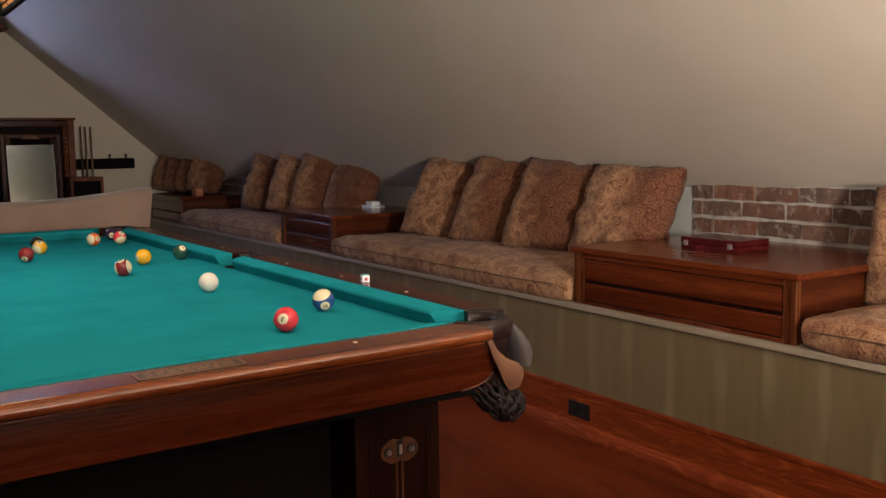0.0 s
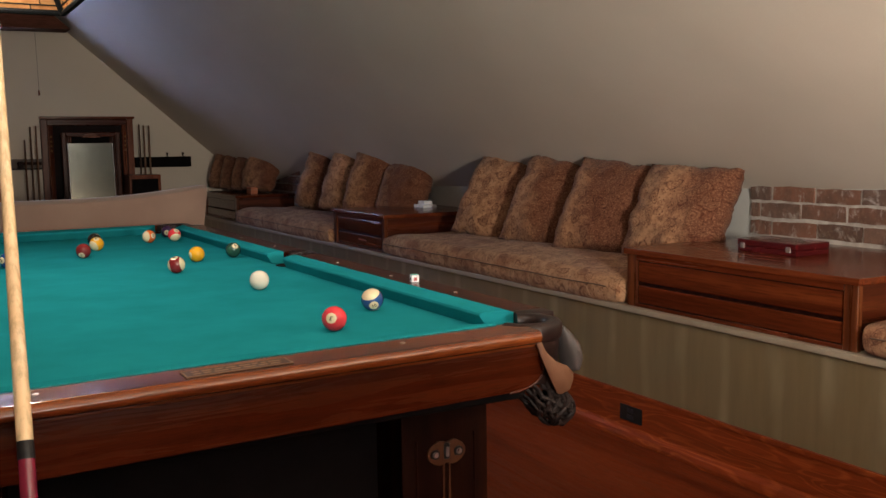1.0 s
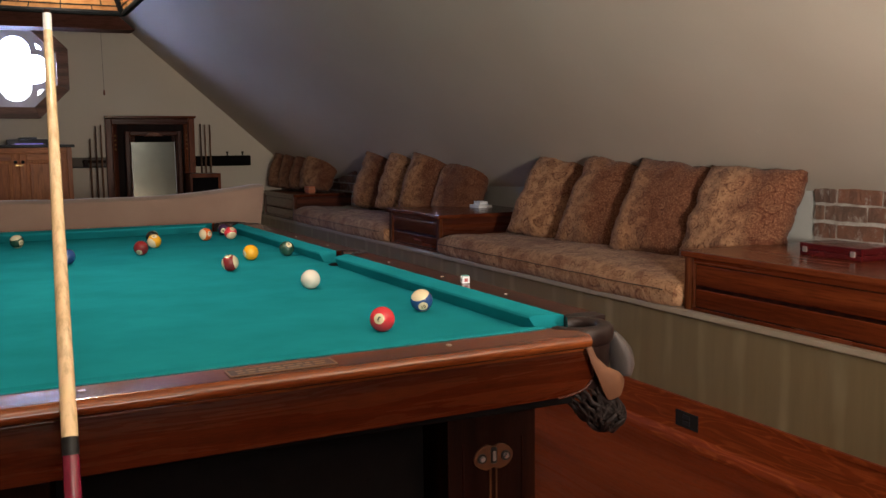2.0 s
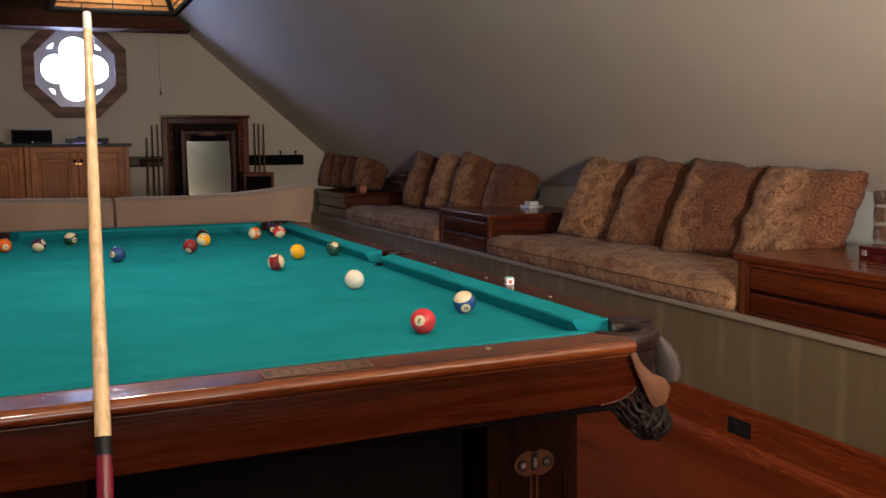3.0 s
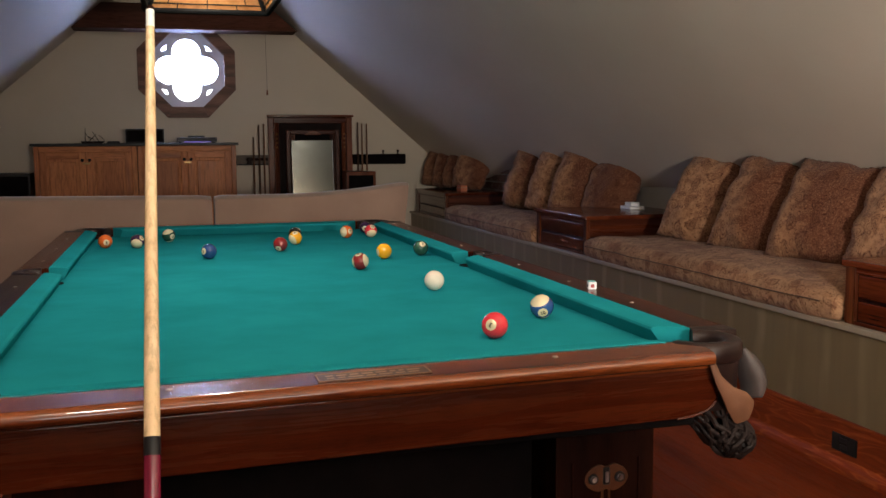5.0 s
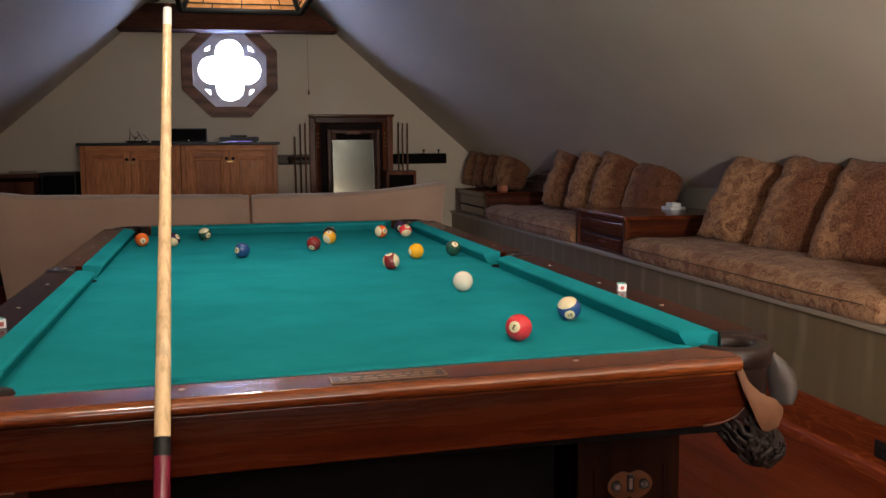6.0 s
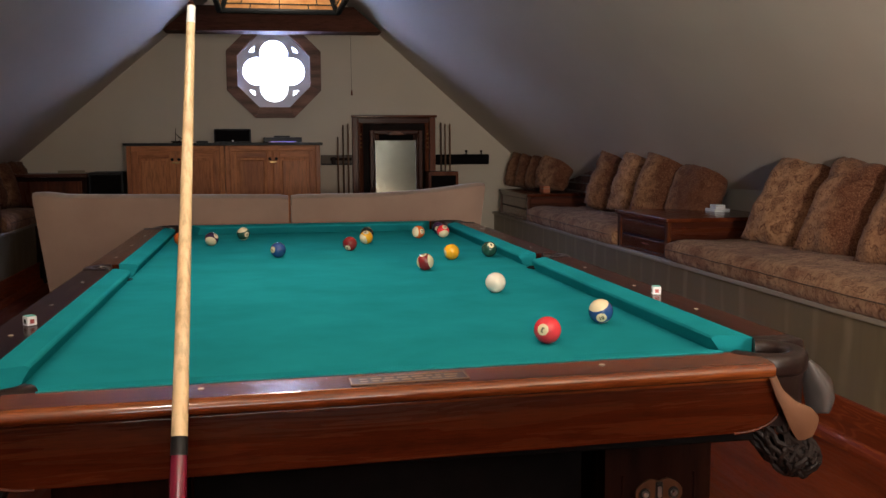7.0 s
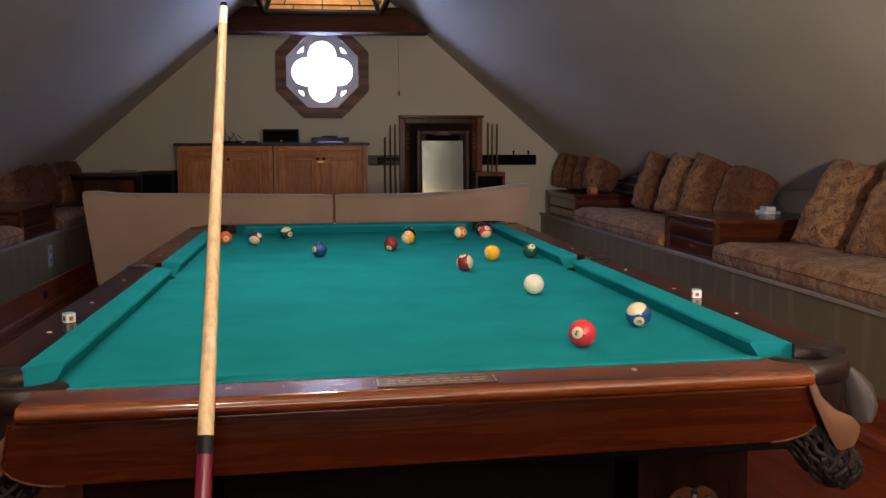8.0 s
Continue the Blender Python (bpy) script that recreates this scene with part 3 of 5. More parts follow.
bench("left", BENCH_L, KNEE_L, [(5.55, 0.105, 0.10, 0.06, OUTLET, BENCH_L + 0.018), (5.78, 0.36, 0.11, 0.16, KNEE_PAINT, BENCH_L)])


# ---- window-seat chests ----
def chest(at, y_len, face_x, side, depth, label):
    """A low frame-and-panel chest; at is its near front corner on the ledge."""
    s = side
    y0, z0 = at
    y1, zt = y0 + y_len, 0.748
    f = face_x
    c = thing("chest", (f, y0, z0), label, "chest", "chests on the benches")

    def bx(a, b, *r, **k):
        lo, hi = sorted((f + s * a, f + s * b))
        return box(lo, hi, *r, **k)
    part("body", bx(0.022, depth, y0 + 0.012, y1 - 0.012, z0, zt - 0.024), CHEST_X, c)
    part("top", bx(-0.012, depth + 0.004, y0 - 0.012, y1 + 0.012, zt - 0.024, zt, bevel=0.005, seg=2), CHEST_Y, c, "polished walnut top")
    w = 0.050
    for ya, yb in ((y0, y0 + w), (y1 - w, y1)):
        part("stile", bx(0.0, 0.022, ya, yb, z0, zt - 0.024, bevel=0.002), CHEST_Z, c)
    for za, zb in ((z0, z0 + 0.014), (zt - 0.046, zt - 0.024)):
        part("rail", bx(0.001, 0.022, y0 + w, y1 - w, za, zb, bevel=0.002), CHEST_Y, c)
    lo, hi = z0 + 0.014, zt - 0.046
    zm = lo + 0.46 * (hi - lo)
    for za, zb in ((lo, zm - 0.003), (zm + 0.003, hi)):
        part("panel", bx(0.0075, 0.0215, y0 + w + 0.004, y1 - w - 0.004, za + 0.003, zb - 0.003, bevel=0.005, seg=2), CHEST_Y, c, "raised walnut panel")
    part("groove", bx(0.0140, 0.0218, y0 + w, y1 - w, lo, hi), DARK_WOOD, c)
    return c


chest((0.175, LEDGE_Z), 1.035, BENCH_R + 0.005, 1, 0.695, "red-brown walnut chest with two long front panels on the bench")
chest((3.365, LEDGE_Z), 0.76, BENCH_R + 0.005, 1, 0.695, "dark walnut chest between two seat cushions")
chest((6.20, LEDGE_Z), 0.98, BENCH_R + 0.005, 1, 0.60, "dark walnut chest beside the gable wall")
chest((5.15, LEDGE_Z), 0.85, BENCH_L - 0.005, -1, 0.555, "dark walnut chest on the bench under the slope")


# ---- seat cushions and pillows ----
def soft_block(x0, x1, y0, y1, z0, z1, seed=0):
    bm = bmesh.new()
    bmesh.ops.create_cube(bm, size=2)
    bmesh.ops.subdivide_edges(bm, edges=list(bm.edges), cuts=15, use_grid_fill=True)
    hx, hy, hz = (x1 - x0) / 2, (y1 - y0) / 2, (z1 - z0) / 2
    c = Vector(((x0 + x1) / 2, (y0 + y1) / 2, (z0 + z1) / 2))
    r = min(0.058, hz * 0.92)
    for v in bm.verts:
        # even the long direction, then round the edges like stuffed foam
        q = Vector((v.co.x * hx, v.co.y * hy, v.co.z * hz))
        core = Vector((max(-hx + r, min(hx - r, q.x)), max(-hy + r, min(hy - r, q.y)), max(-hz + r, min(hz - r, q.z))))
        d = q - core
        if d.length > 1e-6:
            m = max(abs(d.x), abs(d.y), abs(d.z))
            q = core + d.normalized() * min(r, m)
        w = noise.noise(Vector((q.x * 3, q.y * 2.2 + seed * 7, q.z * 4))) * 0.013 + noise.noise(Vector((q.x * 9, q.y * 7 + seed * 3, q.z * 9))) * 0.005
        top = max(0, v.co.z)
        q.z += w * (0.4 + top) + top * 0.016 * (1 - v.co.y ** 2) * (1 - v.co.x ** 2)
        q.x += w * 0.7
        v.co = c + q
        if v.co.z < z0 + 0.001:
            v.co.z = z0 + 0.001
    return bm


def seat(y0, y1, face, side, label, seed):
    lo, hi = sorted((face - side * 0.036, face + side * 0.50))
    z1 = LEDGE_Z + 0.118
    s = thing("seat_cushion", ((lo + hi) / 2, (y0 + y1) / 2, LEDGE_Z), label, "cushion", "seat cushions")
    part("cushion", soft_block(lo, hi, y0, y1, LEDGE_Z - 0.013, z1, seed=seed), SEAT_FABRIC, s, smooth=True)
    xf = face - side * 0.0415
    for z in (LEDGE_Z + 0.066,):
        k = 30
        part("piping", tube([(xf + side * (0.001 + 0.004 * (noise.noise(Vector((y0 * 3 + i * 0.6, z * 9, seed))))), y0 + 0.06 + (y1 - y0 - 0.12) * i / k,
                              z + 0.005 * noise.noise(Vector((i * 0.35, seed, z * 20)))) for i in range(k + 1)], 0.0026), PIPING, s)
    return s


seat(-2.2, 0.155, BENCH_R, 1, "long paisley seat cushion on the bench", 1)
seat(1.225, 3.355, BENCH_R, 1, "long tan paisley seat cushion with a worn front corner", 2)
seat(4.14, 6.18, BENCH_R, 1, "long brown paisley seat cushion in the dim end", 3)
seat(6.03, 7.35, BENCH_L, -1, "brown paisley seat cushion under the slope", 4)
seat(2.9, 5.12, BENCH_L, -1, "brown paisley seat cushion under the slope", 5)


def pillow_mesh(w, h, t, seed, rounded):
    bm = bmesh.new()
    n = 30
    sides = []
    for sgn in (1, -1):
        g = []
        for i in range(n + 1):
            row = []
            for j in range(n + 1):
                u, v = 2 * i / n - 1, 2 * j / n - 1
                puff = (max(0, 1 - abs(u) ** 2.6) ** 0.55) * (max(0, 1 - abs(v) ** 2.6) ** 0.55)
                pinch = 1 - 0.10 * (1 - abs(u) ** 2) * abs(v) ** 3
                pinch2 = 1 - 0.10 * (1 - abs(v) ** 2) * abs(u) ** 3
                x = u * w / 2 * pinch2 * math.sqrt(1 - rounded * v * v)
                z = v * h / 2 * pinch * math.sqrt(1 - rounded * u * u)
                nn = noise.noise(Vector((u * 1.7 + seed * 5, v * 1.7, sgn))) * 0.020 + noise.noise(Vector((u * 5, v * 5 + seed, sgn * 2))) * 0.008
                crease = 0.016 * math.sin(9 * math.atan2(v, u) + seed * 2) * (u * u + v * v) ** 1.5 * puff
                sag = -0.02 * (1 - v) * (1 - u * u)
                row.append((x + 0.014 * noise.noise(Vector((v * 3, seed, 3))) + 0.010 * u * noise.noise(Vector((v * 13, seed * 3, 5))), sgn * (t / 2 * puff + (nn + crease) * puff ** 0.5), z + 0.018 * noise.noise(Vector((u * 2.5, seed, 8))) + 0.010 * v * noise.noise(Vector((u * 13, seed * 3, 9)))))
            g.append(row)
        sides.append(g)
    front = [[bm.verts.new(p) for p in row] for row in sides[0]]
    back = [[front[i][j] if i in (0, n) or j in (0, n) else bm.verts.new(sides[1][i][j]) for j in range(n + 1)] for i in range(n + 1)]
    for g in (front, back):
        for i in range(n):
            for j in range(n):
                bm.faces.new((g[i][j], g[i + 1][j], g[i + 1][j + 1], g[i][j + 1]))
    return bm


PILLOWS = []
for k in range(8):
    me = bpy.data.meshes.new("pillow")
    bmk = pillow_mesh(0.56, 0.53, 0.24, k + 1, 0.14) if k < 4 else pillow_mesh(0.56, 0.55, 0.27, k + 1, 0.26)
    bmesh.ops.recalc_face_normals(bmk, faces=bmk.faces)
    bmk.to_mesh(me)
    bmk.free()
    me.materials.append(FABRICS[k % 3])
    for p in me.polygons:
        p.use_smooth = True
    PILLOWS.append(me)


def pillow(k, x, y, z, lean, turn, roll, label, scale=1.0):
    """Width along its own x, facing its own -y; lean tips the top back."""
    ob = new("throw_pillow", PILLOWS[k])
    ob.matrix_world = pose(x, y, z, 0, 0, turn) @ pose(0, 0, 0, -lean, 0, 0) @ pose(0, 0, 0, 0, roll, 0) @ Matrix.Scale(scale, 4)
    return tagged(ob, label, "pillow", "pillows on the benches")


LIT = "plump tan paisley pillow leaning on the sloping ceiling"
DIM = "brown paisley pillow leaning in the dim end of the bench"
for k, (y, turn, roll, lean, size) in enumerate(((1.41, -79, 2, 26, 0.93), (1.85, -66, 7, 28, 1.0), (2.30, -64, 10, 27, 1.0), (2.79, -62, 11, 28, 1.0))):
    pillow(k, 2.415, y, 0.840, lean, turn, roll, LIT, size)
for k, (x, y, turn, roll, lean, size) in enumerate(((2.46, 4.10, -70, 4, 24, 0.80), (2.43, 4.40, -42, 12, 18, 0.96), (2.42, 4.80, -40, 13, 18, 0.96), (2.41, 5.24, -36, 15, 18, 0.98))):
    pillow(4 + k, x, y, 0.866 - 0.13 * (0.98 - size), lean, turn, roll, DIM, size)
for k, (x, y, turn) in enumerate(((2.28, 6.52, -60), (2.25, 6.72, -56), (2.21, 6.92, -50), (2.17, 7.10, -46))):
    pillow(4 + (k + 2) % 4, x, y, 0.932, 22, turn, 4, DIM, 0.72)
pillow(3, 2.40, 0.0, 0.815, 20, -82, -4, LIT, 0.82)
for k, (x, y, turn) in enumerate(((-2.50, 6.30, 56), (-2.47, 6.58, 50), (-2.43, 6.84, 46), (-2.38, 7.08, 40))):
    pillow(4 + k, x, y, 0.845, 24, turn, -2, DIM, 0.84)


# ---- billiard table ----
PLAY_Z, RAIL_Z = 0.740, 0.781
NOSE_X, BACK_X, OUT_X = 0.630, 0.684, 0.785
NEAR_NOSE, NEAR_BACK, NEAR_OUT = 0.040, -0.021, -0.124
FAR_NOSE, FAR_BACK, FAR_OUT = 3.030, 3.095, 3.200
MID_Y = 1.530
table = thing("billiard_table", (0, MID_Y, 0), "carved mahogany billiard table with teal cloth and leather pockets", "billiard table")
part("bed", box(-0.69, 0.69, -0.018, 3.09, PLAY_Z - 0.045, PLAY_Z), CLOTH, table, "stretched teal billiard cloth")


def cushion(a, b, inward, cut_a, cut_b):
    """A cloth-covered cushion from a to b along its back; its ends are cut back towards the nose."""
    a, b, inn = Vector((*a, 0)), Vector((*b, 0)), Vector((*inward, 0))
    d = (b - a).normalized()
    w = inn.length
    prof = [(0.0, RAIL_Z - 0.045), (0.0, RAIL_Z + 0.002), (0.25, RAIL_Z + 0.002), (0.86, RAIL_Z - 0.002), (0.97, RAIL_Z - 0.005),
            (1.0, RAIL_Z - 0.010), (0.95, RAIL_Z - 0.016), (0.72, PLAY_Z + 0.001), (0.2, PLAY_Z + 0.001)]
    bm = bmesh.new()
    rings = []
    for f in (0, 1):
        ring = []
        for o, z in prof:
            p = (a + d * cut_a * o) if f == 0 else (b - d * cut_b * o)
            p = p + inn * o
            ring.append(bm.verts.new((p.x, p.y, z)))
        rings.append(ring)
    n = len(prof)
    for j in range(n):
        bm.faces.new((rings[0][j], rings[0][(j + 1) % n], rings[1][(j + 1) % n], rings[1][j]))
    bm.faces.new(rings[0])
    bm.faces.new(rings[1][::-1])
    part("cushion", bm, CLOTH, table)


iw = BACK_X - NOSE_X
for sx in (-1, 1):
    cushion((sx * BACK_X, 0.108), (sx * BACK_X, MID_Y - 0.058), (-sx * iw, 0), 0.058, 0.024)
    cushion((sx * BACK_X, MID_Y + 0.058), (sx * BACK_X, FAR_BACK - 0.108), (-sx * iw, 0), 0.024, 0.058)
cushion((-0.572, NEAR_BACK), (0.572, NEAR_BACK), (0, NEAR_NOSE - NEAR_BACK), 0.045, 0.045)
cushion((-0.572, FAR_BACK), (0.572, FAR_BACK), (0, FAR_NOSE - FAR_BACK), 0.045, 0.045)


def rail_profile(width):
    """Flat inner top, a rolled outer edge and an undercut."""
    pts = [(0.0, RAIL_Z - 0.04), (0.0, RAIL_Z), (0.004, RAIL_Z), (width - 0.034, RAIL_Z), (width - 0.024, RAIL_Z - 0.0003)]
    cx, cz = width - 0.018, RAIL_Z - 0.0145
    for k in range(15):
        a = radians(84 - 12 * k)
        pts.append((cx + 0.018 * math.cos(a), cz + 0.0142 * math.sin(a)))
    pts.append((width - 0.044, RAIL_Z - 0.0290))
    return pts


W_END, W_SIDE = NEAR_BACK - NEAR_OUT, OUT_X - BACK_X
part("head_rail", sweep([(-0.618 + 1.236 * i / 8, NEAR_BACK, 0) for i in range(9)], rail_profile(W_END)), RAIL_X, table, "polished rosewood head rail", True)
part("foot_rail", sweep([(0.618 - 1.236 * i / 8, FAR_BACK, 0) for i in range(9)], rail_profile(FAR_OUT - FAR_BACK)), RAIL_X, table, "polished rosewood foot rail", True)
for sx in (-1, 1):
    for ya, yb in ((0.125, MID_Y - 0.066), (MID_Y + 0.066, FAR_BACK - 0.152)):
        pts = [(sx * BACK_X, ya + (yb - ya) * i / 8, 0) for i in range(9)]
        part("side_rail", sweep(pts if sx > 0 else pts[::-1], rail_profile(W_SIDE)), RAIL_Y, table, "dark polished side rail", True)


def sight(x, y):
    part("sight", cyl((x, y, RAIL_Z - 0.002), (x, y, RAIL_Z + 0.0012), 0.0055, 0.0052, 14), PEARL, table, "round pearl sight")


for x in (-0.327, 0.327):
    sight(x, -0.060)
    sight(x, FAR_BACK + 0.045)
sight(0, FAR_BACK + 0.045)
for sx in (-1, 1):
    for y in (0.435, 0.805, 1.195, 1.80, 2.20, 2.60):
        sight(sx * 0.7245, y)

plate = part("nameplate", box(-0.100, 0.089, -0.098, -0.052, RAIL_Z - 0.002, RAIL_Z + 0.0015), PLATE, table, "dark etched nameplate let into the head rail")
for bx in ((-0.100, 0.089, -0.0535, -0.052), (-0.100, 0.089, -0.098, -0.0965), (-0.100, -0.0975, -0.0965, -0.0535), (0.0865, 0.089, -0.0965, -0.0535)):
    part("plate_border", box(*bx, RAIL_Z + 0.0005, RAIL_Z + 0.0025), PLATE_EDGE, plate)
random.seed(3)
for row, y in enumerate((-0.067, -0.082)):
    x = -0.084
    while x < 0.070:
        w = random.uniform(0.008, 0.024)
        part("mark", box(x, min(0.078, x + w), y - 0.003, y + 0.003, RAIL_Z + 0.0010, RAIL_Z + 0.0022), PLATE_EDGE, plate)
        x += w + 0.006

# aprons below the rails, and the frame inside, coloured black for the shade there
APR_T, APR_B = 0.746, 0.649


def end_apron(name, y0, y1):
    """A board with rounded lower corners that tuck in behind the pockets."""
    poly = [(-0.640, APR_T), (0.640, APR_T)]
    for sx in (1, -1):
        arc = [(sx * (0.652 - 0.085 * (1 - math.cos(radians(a)))), APR_B + 0.036 * (1 - math.sin(radians(a)))) for a in range(0, 91, 15)]
        poly += arc if sx > 0 else arc[::-1]
    part(name, prism(poly, "y", y0, y1, 0.003), MAHOGANY_X, table, "polished mahogany apron", True)
    return poly


apron_edge = end_apron("head_apron", -0.078, -0.043)
end_apron("foot_apron", FAR_OUT - 0.085, FAR_OUT - 0.050)
for side in (apron_edge[1:9], apron_edge[9:] + apron_edge[:1]):
    part("head_edge_piping", tube([(u, -0.079, v) for u, v in side], 0.0024), MAHOGANY_X, table, "dark piping round the apron corner", True)
part("apron_bead", box(-0.634, 0.634, -0.0845, -0.074, APR_T - 0.005, APR_T, 0.0015, 2), RAIL_X, table)
for sx in (-1, 1):
    lo, hi = sorted((sx * 0.715, sx * 0.750))
    part("side_apron", box(lo, hi, 0.115, FAR_BACK - 0.115, APR_B, APR_T, 0.004, 2), MAHOGANY_Y, table, "polished mahogany apron")
# shade below the rails put in as a black strip, frame and panel
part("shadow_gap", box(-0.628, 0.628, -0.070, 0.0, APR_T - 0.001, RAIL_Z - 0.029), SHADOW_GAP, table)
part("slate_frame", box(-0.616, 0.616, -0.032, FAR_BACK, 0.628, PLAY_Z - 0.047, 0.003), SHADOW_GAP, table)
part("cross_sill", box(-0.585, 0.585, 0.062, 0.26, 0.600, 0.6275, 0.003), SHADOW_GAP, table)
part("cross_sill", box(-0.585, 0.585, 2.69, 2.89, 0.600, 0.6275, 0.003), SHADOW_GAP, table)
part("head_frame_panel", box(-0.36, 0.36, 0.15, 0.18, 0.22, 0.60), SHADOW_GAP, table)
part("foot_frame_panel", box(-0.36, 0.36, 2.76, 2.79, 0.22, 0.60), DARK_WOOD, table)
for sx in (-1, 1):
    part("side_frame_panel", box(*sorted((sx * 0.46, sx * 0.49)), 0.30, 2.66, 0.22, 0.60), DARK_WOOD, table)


def leg(cx, cy, front):
    """A square panelled leg that steps out at the foot, with a brass plaque on its outer face."""
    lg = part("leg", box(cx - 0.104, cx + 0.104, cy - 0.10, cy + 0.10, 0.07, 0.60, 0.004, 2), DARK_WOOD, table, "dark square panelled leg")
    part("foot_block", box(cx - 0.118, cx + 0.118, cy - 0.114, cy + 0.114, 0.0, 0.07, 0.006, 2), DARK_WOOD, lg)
    y = cy - 0.10 if front else cy + 0.10
    sg = -1 if front else 1
    for dx in (-0.070, 0.070):
        part("bead_line", box(cx + dx - 0.0018, cx + dx + 0.0018, *sorted((y + sg * 0.003, y - sg * 0.001)), 0.075, 0.545, 0.0008), DARK_WOOD, lg)
    pts = []
    for k in range(36):
        a = 2 * math.pi * k / 36
        u, v = 0.046 * math.cos(a), 0.029 * math.sin(a)
        if abs(u) < 0.016:
            v -= math.copysign(0.007 * (1 - abs(u) / 0.016), v)
        pts.append((cx + u, 0.510 + v))
    part("plaque", prism(pts, "y", *sorted((y + sg * 0.005, y)), 0.001), COPPER, lg, "lobed copper plaque")
    for dx in (-0.028, 0.028):
        part("eyelet", cyl((cx + dx, y + sg * 0.003, 0.510), (cx + dx, y + sg * 0.008, 0.510), 0.0115, 0.0105, 16), INK, lg)
        part("stud", cyl((cx + dx, y + sg * 0.006, 0.510), (cx + dx, y + sg * 0.0115, 0.510), 0.0080, 0.005, 14), STEEL, lg)
    part("eyelet", box(cx - 0.0075, cx + 0.0075, *sorted((y + sg * 0.008, y + sg * 0.003)), 0.496, 0.532, 0.003), INK, lg)
    part("stud", box(cx - 0.004, cx + 0.004, *sorted((y + sg * 0.0105, y + sg * 0.003)), 0.502, 0.524, 0.002), STEEL, lg)
    for dx in (-0.007, 0.007):
        part("inlay_line", box(cx + dx - 0.0022, cx + dx + 0.0022, *sorted((y + sg * 0.0035, y)), 0.09, 0.484), COPPER, lg)


for cx in (-0.478, 0.478):
    leg(cx, 0.16, True)
    leg(cx, 2.79, False)


